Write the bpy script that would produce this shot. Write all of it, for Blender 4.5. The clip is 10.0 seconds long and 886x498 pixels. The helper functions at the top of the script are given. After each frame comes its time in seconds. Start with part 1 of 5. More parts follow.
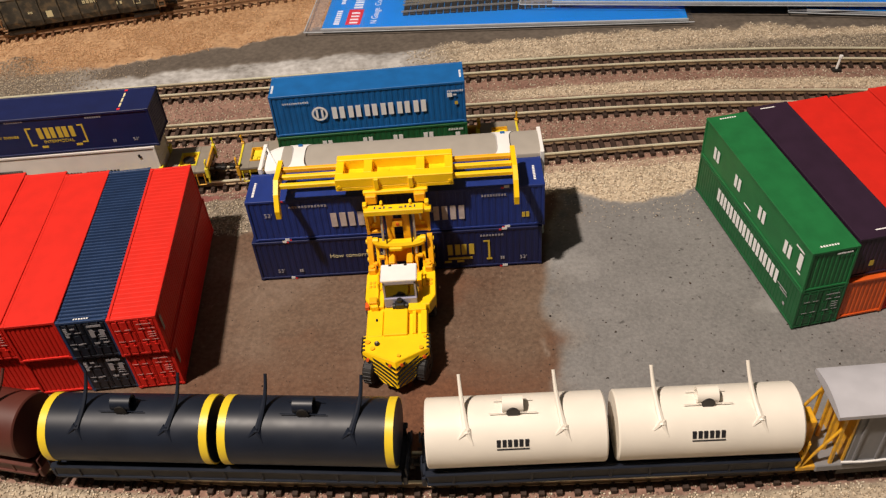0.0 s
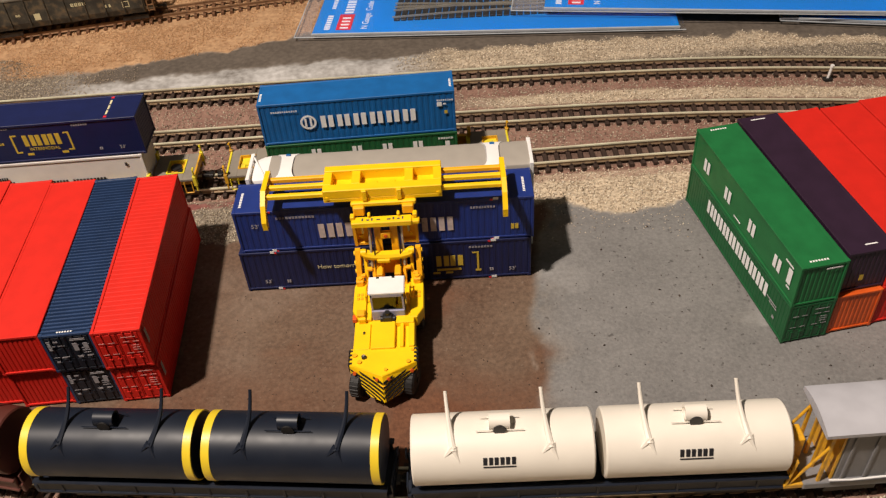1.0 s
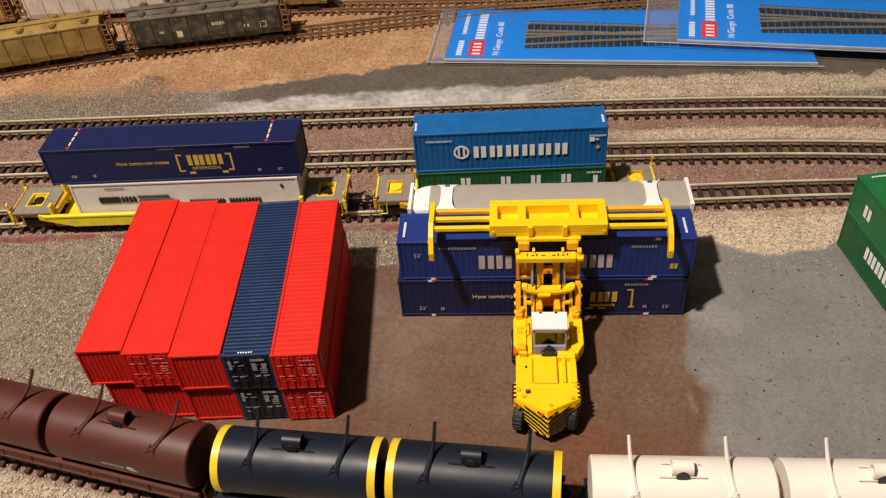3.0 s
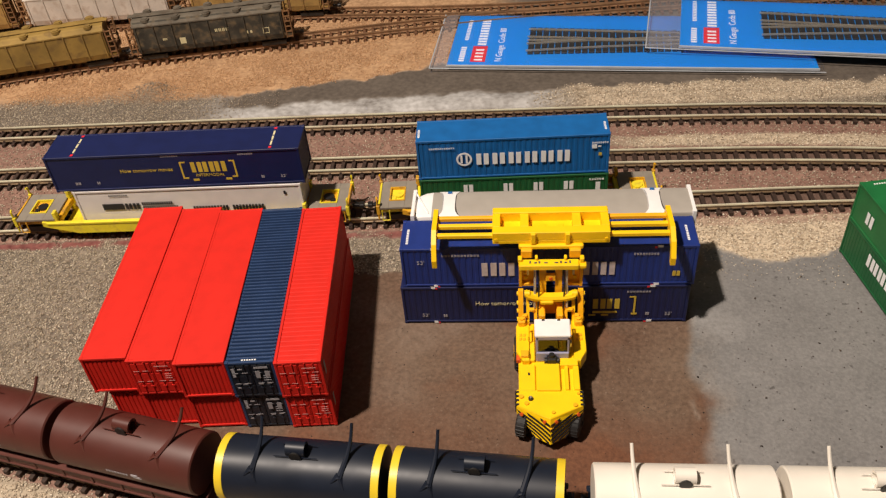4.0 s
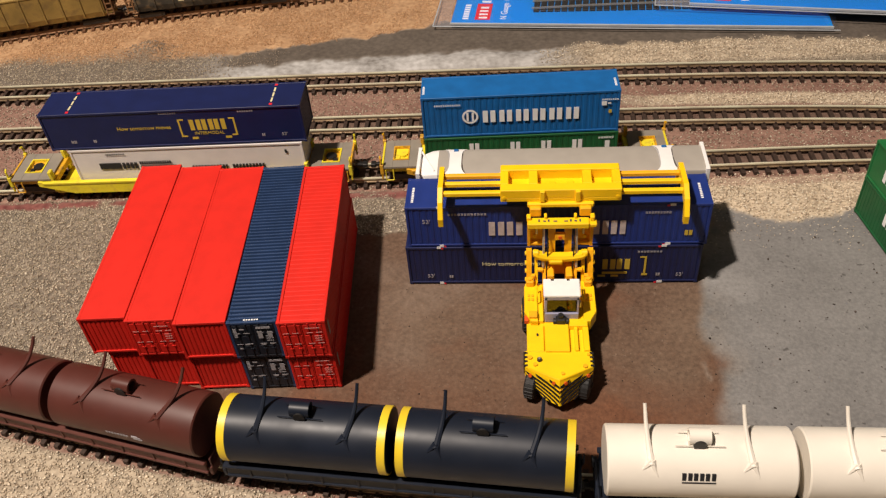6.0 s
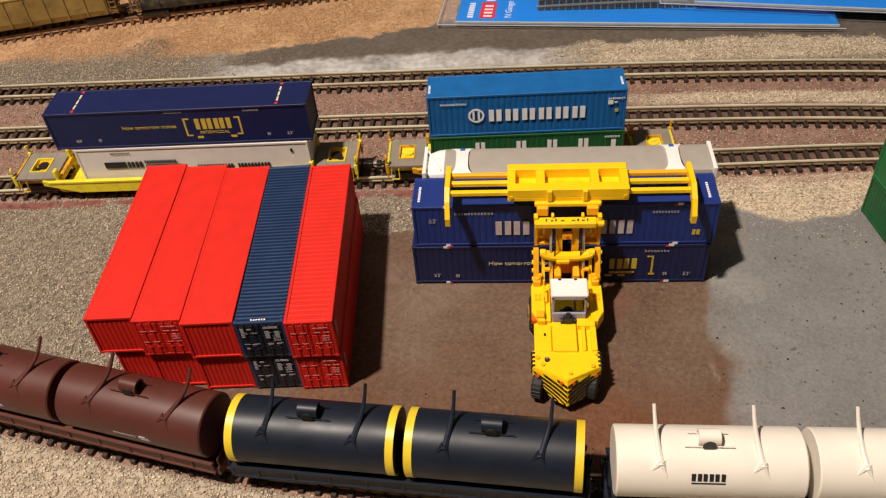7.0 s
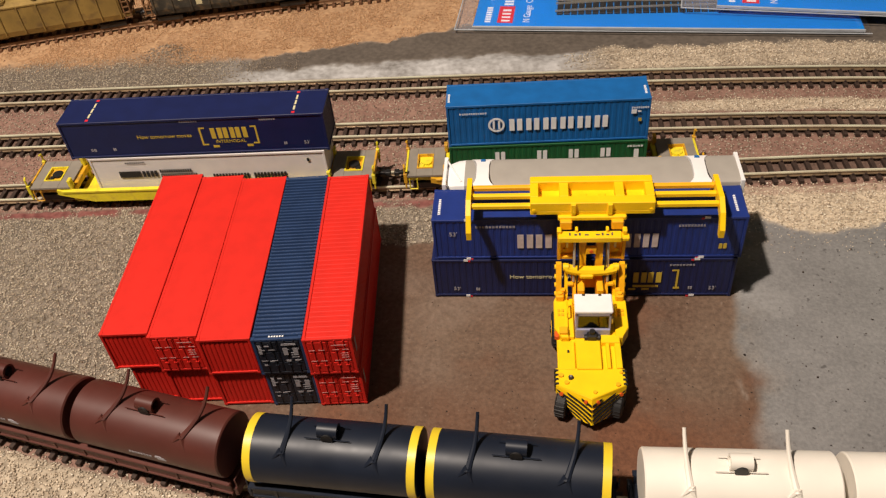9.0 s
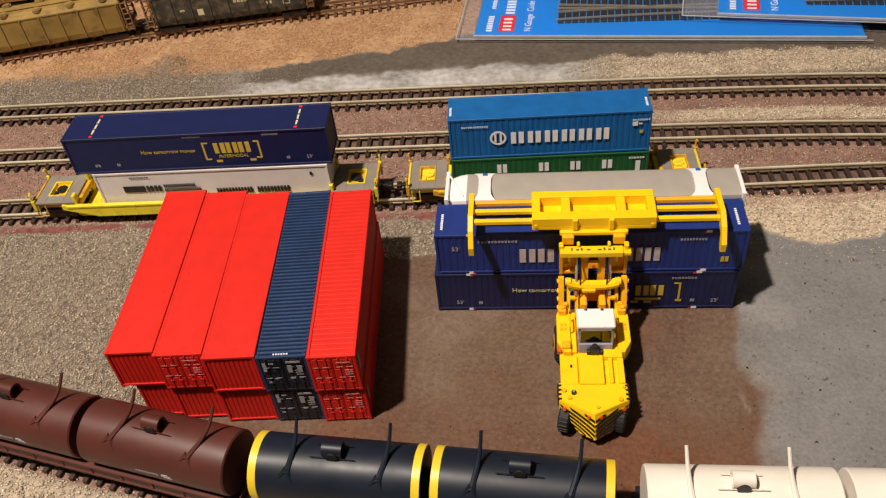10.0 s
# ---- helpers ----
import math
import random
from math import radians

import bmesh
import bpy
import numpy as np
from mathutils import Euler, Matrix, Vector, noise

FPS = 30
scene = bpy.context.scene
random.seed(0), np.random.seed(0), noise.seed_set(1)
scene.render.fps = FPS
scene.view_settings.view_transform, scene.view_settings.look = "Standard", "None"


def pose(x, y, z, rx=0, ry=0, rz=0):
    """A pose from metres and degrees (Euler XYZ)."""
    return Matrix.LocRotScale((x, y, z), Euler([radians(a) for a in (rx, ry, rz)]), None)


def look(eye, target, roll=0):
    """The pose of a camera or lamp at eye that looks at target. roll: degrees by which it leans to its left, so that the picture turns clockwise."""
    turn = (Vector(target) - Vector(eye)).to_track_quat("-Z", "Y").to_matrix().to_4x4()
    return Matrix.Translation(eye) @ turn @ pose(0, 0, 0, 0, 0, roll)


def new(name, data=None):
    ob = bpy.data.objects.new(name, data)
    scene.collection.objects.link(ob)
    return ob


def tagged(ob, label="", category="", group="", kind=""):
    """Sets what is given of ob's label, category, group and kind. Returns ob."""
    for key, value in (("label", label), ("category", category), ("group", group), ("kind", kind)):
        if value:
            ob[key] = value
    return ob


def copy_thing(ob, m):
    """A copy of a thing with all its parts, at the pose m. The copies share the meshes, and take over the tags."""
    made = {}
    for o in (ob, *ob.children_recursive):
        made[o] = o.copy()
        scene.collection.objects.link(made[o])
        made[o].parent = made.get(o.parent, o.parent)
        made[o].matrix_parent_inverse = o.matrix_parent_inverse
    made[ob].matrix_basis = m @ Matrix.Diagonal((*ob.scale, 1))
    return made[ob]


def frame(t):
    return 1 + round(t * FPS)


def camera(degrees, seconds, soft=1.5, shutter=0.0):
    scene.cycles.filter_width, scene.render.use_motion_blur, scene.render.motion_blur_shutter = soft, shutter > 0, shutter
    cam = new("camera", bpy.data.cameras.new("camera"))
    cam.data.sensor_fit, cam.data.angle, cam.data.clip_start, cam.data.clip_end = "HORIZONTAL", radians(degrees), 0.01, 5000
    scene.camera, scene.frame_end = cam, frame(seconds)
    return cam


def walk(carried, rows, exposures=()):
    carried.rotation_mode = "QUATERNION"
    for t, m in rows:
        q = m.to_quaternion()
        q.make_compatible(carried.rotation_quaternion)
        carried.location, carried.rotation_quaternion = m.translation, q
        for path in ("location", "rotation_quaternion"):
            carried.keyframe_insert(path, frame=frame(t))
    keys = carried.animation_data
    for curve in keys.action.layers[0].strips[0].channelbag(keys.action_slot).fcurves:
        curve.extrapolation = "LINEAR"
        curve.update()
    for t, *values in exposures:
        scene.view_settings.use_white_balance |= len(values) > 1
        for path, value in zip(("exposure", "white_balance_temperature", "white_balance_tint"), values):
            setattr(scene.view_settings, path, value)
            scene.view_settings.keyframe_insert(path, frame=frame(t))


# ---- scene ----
cam = camera(55.0, 10.0, soft=1.3)
# A model railway in 1:160: eye and target in decimetres, roll in degrees.
PATH = [
    (0.0, (0.757, -2.239, 2.08), (0.694, -0.742, 0.755), -5.1),
    (0.5, (0.796, -2.224, 2.101), (0.744, -0.73, 0.771), -4.9),
    (1.0, (0.776, -2.195, 2.1), (0.728, -0.701, 0.771), -4.5),
    (1.5, (0.675, -2.175, 2.157), (0.608, -0.675, 0.837), -4.1),
    (2.0, (0.554, -2.184, 2.2), (0.448, -0.68, 0.885), -4.2),
    (2.5, (0.438, -2.183, 2.218), (0.285, -0.681, 0.907), -4.9),
    (3.0, (0.424, -2.178, 2.223), (0.25, -0.676, 0.914), -5.1),
    (4.5, (0.421, -2.171, 2.243), (0.242, -0.663, 0.941), -5.2),
    (5.0, (0.425, -2.155, 2.187), (0.253, -0.663, 0.866), -4.9),
    (5.5, (0.398, -2.146, 2.141), (0.226, -0.68, 0.792), -5.0),
    (6.0, (0.392, -2.147, 2.163), (0.214, -0.687, 0.808), -5.3),
    (7.5, (0.352, -2.136, 2.167), (0.172, -0.681, 0.807), -5.4),
    (8.0, (0.339, -2.134, 2.176), (0.153, -0.678, 0.818), -5.6),
    (8.5, (0.351, -2.106, 2.158), (0.156, -0.653, 0.797), -5.8),
    (9.0, (0.332, -2.065, 2.167), (0.129, -0.614, 0.806), -5.9),
    (9.5, (0.297, -2.043, 2.184), (0.084, -0.595, 0.82), -6.2),
    (10.0, (0.338, -2.036, 2.216), (0.126, -0.589, 0.853), -6.6),
]
walk(cam, [(t, look(Vector(e) / 10, Vector(g) / 10, r)) for t, e, g, r in PATH])

# ---- light: one warm lamp over the layout, a faint warm ambient fill added ----
world = bpy.data.worlds.new("room_air")
scene.world = world
world.use_nodes = True
world.node_tree.nodes["Background"].inputs[0].default_value = (1.0, 0.86, 0.72, 1)
world.node_tree.nodes["Background"].inputs[1].default_value = 0.02
bulb = bpy.data.lights.new("ceiling_bulb", "POINT")
bulb.energy, bulb.color, bulb.shadow_soft_size = 74.5, (1.0, 0.862, 0.74), 0.026
lamp = new("ceiling_bulb", bulb)
lamp.location = (-0.335, -0.30, 1.05)
scene.view_settings.exposure = 0.0

MM = 0.001


# ---- mesh helpers, all in millimetres ----
class Shape:
    """Vertices and faces of one mesh, gathered piece by piece."""

    def __init__(self):
        self.v, self.f, self.m = [], [], Matrix()

    def add(self, verts, faces):
        n = len(self.v)
        self.v += [tuple(self.m @ Vector(p)) for p in verts]
        self.f += [tuple(n + i for i in f) for f in faces]
        return self

    def box(self, x0, x1, y0, y1, z0, z1, c=0.0):
        if c <= 0:
            v = [(x, y, z) for x in (x0, x1) for y in (y0, y1) for z in (z0, z1)]
            return self.add(v, [(0, 1, 3, 2), (4, 6, 7, 5), (0, 4, 5, 1), (2, 3, 7, 6), (0, 2, 6, 4), (1, 5, 7, 3)])
        lo, hi, v, idx = (x0, y0, z0), (x1, y1, z1), [], {}
        for s in [(a, b, d) for a in (0, 1) for b in (0, 1) for d in (0, 1)]:
            for k in range(3):
                p = [(hi[i] - c if s[i] else lo[i] + c) for i in range(3)]
                p[k] = hi[k] if s[k] else lo[k]
                idx[s, k] = len(v)
                v.append(tuple(p))
        f = []
        for k in range(3):
            a, b = [i for i in range(3) if i != k]
            for e in (0, 1):
                ring = []
                for sa, sb in ((0, 0), (1, 0), (1, 1), (0, 1)):
                    s = [0, 0, 0]
                    s[k], s[a], s[b] = e, sa, sb
                    ring.append(idx[tuple(s), k])
                f.append(tuple(ring))
            for sa in (0, 1):
                for sb in (0, 1):
                    s0, s1 = [0, 0, 0], [0, 0, 0]
                    s0[a] = s1[a] = sa
                    s0[b] = s1[b] = sb
                    s1[k] = 1
                    s0, s1 = tuple(s0), tuple(s1)
                    f.append((idx[s0, a], idx[s1, a], idx[s1, b], idx[s0, b]))
        for s in [(a, b, d) for a in (0, 1) for b in (0, 1) for d in (0, 1)]:
            f.append((idx[s, 0], idx[s, 1], idx[s, 2]))
        return self.add(v, f)

    def cyl(self, p, q, r, n=12, r2=None):
        p, q = Vector(p), Vector(q)
        r2 = r if r2 is None else r2
        d = (q - p).normalized()
        a = d.orthogonal().normalized()
        b = d.cross(a)
        ring = [a * math.cos(2 * math.pi * i / n) + b * math.sin(2 * math.pi * i / n) for i in range(n)]
        v = [p + r * w for w in ring] + [q + r2 * w for w in ring]
        f = [(i, (i + 1) % n, n + (i + 1) % n, n + i) for i in range(n)] + [tuple(range(n))[::-1], tuple(range(n, 2 * n))]
        return self.add(v, f)

    def pipe(self, pts, r, n=6):
        for a, b in zip(pts, pts[1:]):
            self.cyl(a, b, r, n)
        return self

    def loft(self, rings, caps=True):
        """Skin between closed rings of equal length."""
        n, v, f = len(rings[0]), [], []
        for ring in rings:
            v += ring
        for k in range(len(rings) - 1):
            for i in range(n):
                j = (i + 1) % n
                f.append((k * n + i, k * n + j, (k + 1) * n + j, (k + 1) * n + i))
        if caps:
            f += [tuple(range(n))[::-1], tuple(range((len(rings) - 1) * n, len(rings) * n))]
        return self.add(v, f)

    def mesh(self, name, smooth=False):
        me = bpy.data.meshes.new(name)
        me.from_pydata([(x * MM, y * MM, z * MM) for x, y, z in self.v], [], self.f)
        bm = bmesh.new()
        bm.from_mesh(me)
        bmesh.ops.recalc_face_normals(bm, faces=bm.faces)
        if smooth:
            for face in bm.faces:
                face.smooth = True
            for e in bm.edges:
                if len(e.link_faces) == 2 and e.calc_face_angle(0) > 0.6:
                    e.smooth = False
        bm.to_mesh(me)
        bm.free()
        return me


def part(name, shape, material, parent, label="", smooth=False):
    me = shape.mesh(name, smooth)
    me.materials.append(material)
    ob = new(name, me)
    ob.parent = parent
    return tagged(ob, label)


def thing(name, label, category, m, group="", kind=""):
    """An empty at the base of a thing; its pose is given in millimetres and degrees."""
    ob = new(name)
    ob.empty_display_size = 0.01
    ob.matrix_basis = m
    return tagged(ob, label, category, group, kind)


def place(x, y, z, rz=0, rx=0, ry=0):
    return pose(x * MM, y * MM, z * MM, rx, ry, rz)


# ---- materials ----
def material(name, colour, rough=0.5, metal=0.0, vary=0.12, size=6.0, bump=0.0, fine=0.6, wear=None, spec=0.5):
    """Painted or cast stuff: colour that drifts at two scales (size and fine, in millimetres), fine relief, optional worn tint."""
    mat = bpy.data.materials.new(name)
    mat.use_nodes = True
    nt = mat.node_tree
    b = nt.nodes["Principled BSDF"]
    tc = nt.nodes.new("ShaderNodeTexCoord")
    n1, n2 = nt.nodes.new("ShaderNodeTexNoise"), nt.nodes.new("ShaderNodeTexNoise")
    n1.inputs["Scale"].default_value, n2.inputs["Scale"].default_value = 1000 / size, 1000 / fine
    n1.inputs["Detail"].default_value, n2.inputs["Detail"].default_value = 4, 2
    for n in (n1, n2):
        nt.links.new(tc.outputs["Object"], n.inputs["Vector"])
    ramp = nt.nodes.new("ShaderNodeValToRGB")
    k0, k1 = 1 - vary, 1 + vary
    ramp.color_ramp.elements[0].position, ramp.color_ramp.elements[1].position = 0.3, 0.7
    ramp.color_ramp.elements[0].color = (*[c * k0 for c in colour], 1)
    ramp.color_ramp.elements[1].color = (*[min(1, c * k1) for c in colour], 1)
    nt.links.new(n1.outputs["Fac"], ramp.inputs["Fac"])
    last = ramp.outputs["Color"]
    if wear:
        mix, r2 = nt.nodes.new("ShaderNodeMixRGB"), nt.nodes.new("ShaderNodeValToRGB")
        r2.color_ramp.elements[0].position, r2.color_ramp.elements[1].position = 0.5, 0.72
        n3 = nt.nodes.new("ShaderNodeTexNoise")
        n3.inputs["Scale"].default_value, n3.inputs["Detail"].default_value = 1000 / (size * 0.5), 8
        nt.links.new(tc.outputs["Object"], n3.inputs["Vector"])
        nt.links.new(n3.outputs["Fac"], r2.inputs["Fac"])
        nt.links.new(r2.outputs["Color"], mix.inputs["Fac"])
        nt.links.new(last, mix.inputs["Color1"])
        mix.inputs["Color2"].default_value = (*wear, 1)
        last = mix.outputs["Color"]
    nt.links.new(last, b.inputs["Base Color"])
    mr = nt.nodes.new("ShaderNodeMapRange")
    mr.inputs["To Min"].default_value, mr.inputs["To Max"].default_value = max(0.03, rough - 0.1), min(1, rough + 0.1)
    nt.links.new(n2.outputs["Fac"], mr.inputs["Value"])
    nt.links.new(mr.outputs["Result"], b.inputs["Roughness"])
    b.inputs["Metallic"].default_value = metal
    b.inputs["Specular IOR Level"].default_value = spec
    if bump:
        bp = nt.nodes.new("ShaderNodeBump")
        bp.inputs["Distance"].default_value = bump * MM
        bp.inputs["Strength"].default_value = 0.8
        nt.links.new(n2.outputs["Fac"], bp.inputs["Height"])
        nt.links.new(bp.outputs["Normal"], b.inputs["Normal"])
    return mat


RED = material("red_plastic", (0.64, 0.020, 0.012), 0.55, bump=0.02, vary=0.06, spec=0.3)
NAVY = material("navy_plastic", (0.021, 0.046, 0.118), 0.42, bump=0.02)
BLACK_BLUE = material("blue_black_plastic", (0.010, 0.014, 0.024), 0.45, bump=0.02)
ROYAL = material("royal_blue_plastic", (0.010, 0.030, 0.19), 0.5, bump=0.02)
DARK_BLUE = material("dark_blue_plastic", (0.005, 0.011, 0.070), 0.5, bump=0.02)
SKY = material("bright_blue_plastic", (0.006, 0.115, 0.36), 0.5, bump=0.02)
GREEN = material("green_plastic", (0.012, 0.15, 0.042), 0.5, bump=0.02)
DARK_GREEN = material("dark_green_plastic", (0.008, 0.10, 0.03), 0.5, bump=0.02)
PURPLE = material("aubergine_plastic", (0.028, 0.012, 0.030), 0.5, bump=0.02)
ORANGE = material("orange_plastic", (0.66, 0.10, 0.012), 0.5, bump=0.02)
WHITE = material("white_plastic", (0.82, 0.81, 0.80), 0.5, bump=0.02, vary=0.05)
OFF_WHITE = material("off_white_plastic", (0.74, 0.70, 0.67), 0.5, bump=0.02, vary=0.05)
WARM_GREY = material("warm_grey_plastic", (0.36, 0.33, 0.29), 0.6, bump=0.02, vary=0.05)
CREAM = material("cream_plastic", (0.80, 0.75, 0.665), 0.42, fine=7.0, vary=0.05, size=12)
COIL_BLUE = material("dark_blue_black_paint", (0.009, 0.013, 0.024), 0.44, fine=7.0, spec=0.35, vary=0.15, size=10)
COIL_BROWN = material("oxide_brown_paint", (0.085, 0.022, 0.016), 0.45, fine=7.0, vary=0.12, size=10)
COIL_BROWN_LIGHT = material("dusty_oxide_brown_paint", (0.10, 0.030, 0.022), 0.5, bump=0.015)
BAND_YELLOW = material("band_yellow_paint", (0.80, 0.58, 0.03), 0.4, vary=0.05)
YELLOW = material("machine_yellow_plastic", (0.96, 0.60, 0.004), 0.45, bump=0.02, vary=0.05)
# Darker copy of the machine yellow, with shade put into its colour.
SHADED_YELLOW = material("machine_yellow_shaded", (0.90, 0.44, 0.006), 0.5, bump=0.02, vary=0.08)
CAR_YELLOW = material("car_yellow_paint", (0.82, 0.69, 0.03), 0.45, vary=0.08, wear=(0.62, 0.48, 0.05))
CAR_AMBER = material("car_amber_paint", (0.72, 0.38, 0.02), 0.45, vary=0.08, wear=(0.35, 0.20, 0.05))
DECK_GREY = material("deck_grey_paint", (0.24, 0.21, 0.17), 0.7, vary=0.12, bump=0.03)
BLACK = material("black_plastic", (0.012, 0.011, 0.011), 0.5, bump=0.02)
RUBBER = material("black_rubber", (0.014, 0.013, 0.013), 0.65, bump=0.04)
INK_WHITE = material("white_print", (0.86, 0.86, 0.86), 0.6, vary=0.04)
INK_GREY = material("grey_print", (0.36, 0.34, 0.36), 0.6, vary=0.12)
INK_ROSE = material("rose_grey_print", (0.56, 0.48, 0.47), 0.6, vary=0.15, size=2)
INK_PINK = material("faded_pink_print", (0.62, 0.30, 0.28), 0.6, vary=0.1)
INK_YELLOW = material("yellow_print", (0.62, 0.44, 0.05), 0.6, vary=0.08)
INK_PALE = material("pale_yellow_print", (0.66, 0.60, 0.36), 0.6, vary=0.08)
INK_BLACK = material("black_print", (0.014, 0.014, 0.018), 0.6, vary=0.04)
INK_RED = material("red_print", (0.70, 0.02, 0.03), 0.5, vary=0.04)
# Nickel rail head; its glint is put into a pale, less metallic base.
RAIL = material("nickel_rail_glint", (0.93, 0.83, 0.62), 0.36, 0.35, vary=0.2, size=14)
RAIL_SIDE = material("tarnished_rail", (0.26, 0.18, 0.105), 0.42, 0.35, vary=0.35, size=8)
RUSTY_RAIL = material("rusty_rail", (0.30, 0.17, 0.09), 0.55, 0.3, vary=0.3, size=8)
TIE = material("brown_tie_plastic", (0.040, 0.022, 0.015), 0.7, vary=0.3, size=5, bump=0.05)
RUST_TIE = material("rusty_tie_plastic", (0.15, 0.070, 0.032), 0.75, vary=0.3, size=5, bump=0.05)
STEEL = material("blackened_steel", (0.05, 0.045, 0.04), 0.5, 0.6, vary=0.2)
CHROME = material("bright_rod", (0.6, 0.55, 0.45), 0.35, 0.6, vary=0.1)
HOPPER_TAN = material("weathered_tan_paint", (0.30, 0.19, 0.045), 0.75, vary=0.3, size=12, wear=(0.13, 0.075, 0.025), bump=0.04)
HOPPER_GREY = material("weathered_grey_paint", (0.050, 0.044, 0.032), 0.8, vary=0.5, size=7, wear=(0.15, 0.105, 0.055), bump=0.04)
HOPPER_ROOF = material("dusty_grey_paint", (0.125, 0.105, 0.078), 0.85, vary=0.35, size=7, wear=(0.075, 0.05, 0.03), bump=0.04)
HOPPER_PALE = material("weathered_pale_paint", (0.60, 0.53, 0.46), 0.75, vary=0.15, size=9, wear=(0.42, 0.33, 0.26), bump=0.04)
HOPPER_RUST = material("weathered_ochre_paint", (0.40, 0.24, 0.07), 0.75, vary=0.3, size=9, wear=(0.18, 0.09, 0.04), bump=0.04)
LADDER_RUST = material("rust_brown_ladder", (0.22, 0.11, 0.045), 0.8, vary=0.3)
SILVER = material("light_grey_paint", (0.45, 0.45, 0.49), 0.45, vary=0.06, bump=0.02)
SIDE_GREY = material("mid_grey_paint", (0.20, 0.20, 0.21), 0.5, vary=0.08, bump=0.02)
CARD = material("bright_blue_card", (0.006, 0.24, 0.74), 0.35, vary=0.04, size=30)
CARD_EDGE = material("grey_card_edge", (0.40, 0.43, 0.46), 0.6, vary=0.08)
CAB_DARK = material("dark_grey_trim", (0.06, 0.06, 0.075), 0.6)
CAB_TRIM = material("pale_violet_plastic", (0.30, 0.30, 0.42), 0.5, vary=0.05)
# Unseen wall and ceiling colours, kept dark to hold the fill light down.
WALL = material("room_low_bounce", (0.065, 0.061, 0.057), 0.9, vary=0.06, size=400, fine=20)
CARPET = material("room_carpet", (0.16, 0.13, 0.11), 0.95, vary=0.15, size=60, fine=5)
CEILING = material("ceiling_low_bounce", (0.10, 0.096, 0.092), 0.9, vary=0.04, size=400, fine=20)


def clear_sheet(name, tint, rough, milky=0.0):
    mat = bpy.data.materials.new(name)
    mat.use_nodes = True
    nt = mat.node_tree
    nt.nodes.remove(nt.nodes["Principled BSDF"])
    out = nt.nodes["Material Output"]
    t, g, mix, fr = (nt.nodes.new("ShaderNode" + k) for k in ("BsdfTransparent", "BsdfGlossy", "MixShader", "Fresnel"))
    t.inputs["Color"].default_value = (*tint, 1)
    g.inputs["Roughness"].default_value = rough
    fr.inputs["IOR"].default_value = 1.7
    nt.links.new(fr.outputs["Fac"], mix.inputs["Fac"])
    nt.links.new(t.outputs[0], mix.inputs[1])
    nt.links.new(g.outputs[0], mix.inputs[2])
    last = mix
    if milky:
        d, last = nt.nodes.new("ShaderNodeBsdfDiffuse"), nt.nodes.new("ShaderNodeMixShader")
        d.inputs["Color"].default_value = (0.62, 0.62, 0.68, 1)
        last.inputs["Fac"].default_value = milky
        nt.links.new(mix.outputs[0], last.inputs[1])
        nt.links.new(d.outputs[0], last.inputs[2])
    nt.links.new(last.outputs[0], out.inputs["Surface"])
    return mat


BAG = clear_sheet("clear_bag_film", (0.93, 0.93, 0.95), 0.2, 0.015)
BAG_FLAP = clear_sheet("clear_bag_flap", (0.80, 0.80, 0.84), 0.2, 0.16)
GLASS = clear_sheet("cab_window_film", (0.45, 0.48, 0.55), 0.05)


# ---- the ground: one sheet over the whole board ----
def lattice(x, y, seed):
    h = np.sin(x * 127.1 + y * 311.7 + seed * 74.7) * 43758.5453
    return h - np.floor(h)


def value_noise(x, y, seed):
    xi, yi = np.floor(x), np.floor(y)
    fx, fy = x - xi, y - yi
    fx, fy = fx * fx * (3 - 2 * fx), fy * fy * (3 - 2 * fy)
    a, b = lattice(xi, yi, seed), lattice(xi + 1, yi, seed)
    c, d = lattice(xi, yi + 1, seed), lattice(xi + 1, yi + 1, seed)
    return (a * (1 - fx) + b * fx) * (1 - fy) + (c * (1 - fx) + d * fx) * fy


def clouds(x, y, size, seed, octaves=4):
    total, amp, s = 0, 0.5, size
    for k in range(octaves):
        total = total + amp * value_noise(x / s + 31 * k, y / s - 17 * k, seed + k)
        amp, s = amp / 2, s / 2
    return total / (1 - 0.5 ** octaves)


def ease(a, b, x):
    t = np.clip((x - a) / (b - a), 0, 1)
    return t * t * (3 - 2 * t)


# centre lines of the tracks, x and y in millimetres
LINES = {
    "back": [(-420, 124), (-300, 129), (-220, 132), (-140, 133.6), (-60, 135), (20, 136), (90, 136.4), (150, 135.5), (200, 133), (250, 127.5), (300, 119), (360, 105)],
    "middle": [(-420, 86), (-300, 91.5), (-200, 95.2), (-120, 97), (-50, 98.3), (20, 99.2), (90, 99.4), (150, 98.8), (200, 96), (250, 90), (300, 81), (360, 66)],
    "front": [(-420, 47), (-300, 53.5), (-180, 58.6), (-100, 61), (-24, 63), (50, 65.4), (115, 67.6), (170, 69.2), (220, 68.5), (270, 64), (330, 54)],
    "near": [(-420, 38), (-300, -2), (-220, -30), (-180, -43), (-135, -55.5), (-95, -65), (-59, -72), (-12, -79), (20, -82), (60, -84.7), (98, -86.2), (137, -86.6), (170, -86), (230, -83), (300, -77), (400, -66)],
    "hopper": [(-420, 138), (-320, 170), (-245, 191), (-185, 207), (-130, 217), (-80, 226), (0, 239.5), (60, 247), (130, 252), (220, 255), (330, 256)],
    "rear": [(-420, 218), (-300, 243), (-230, 253), (-150, 258), (-71, 258), (0, 254.5), (60, 255), (130, 262), (220, 270), (330, 276)],
}


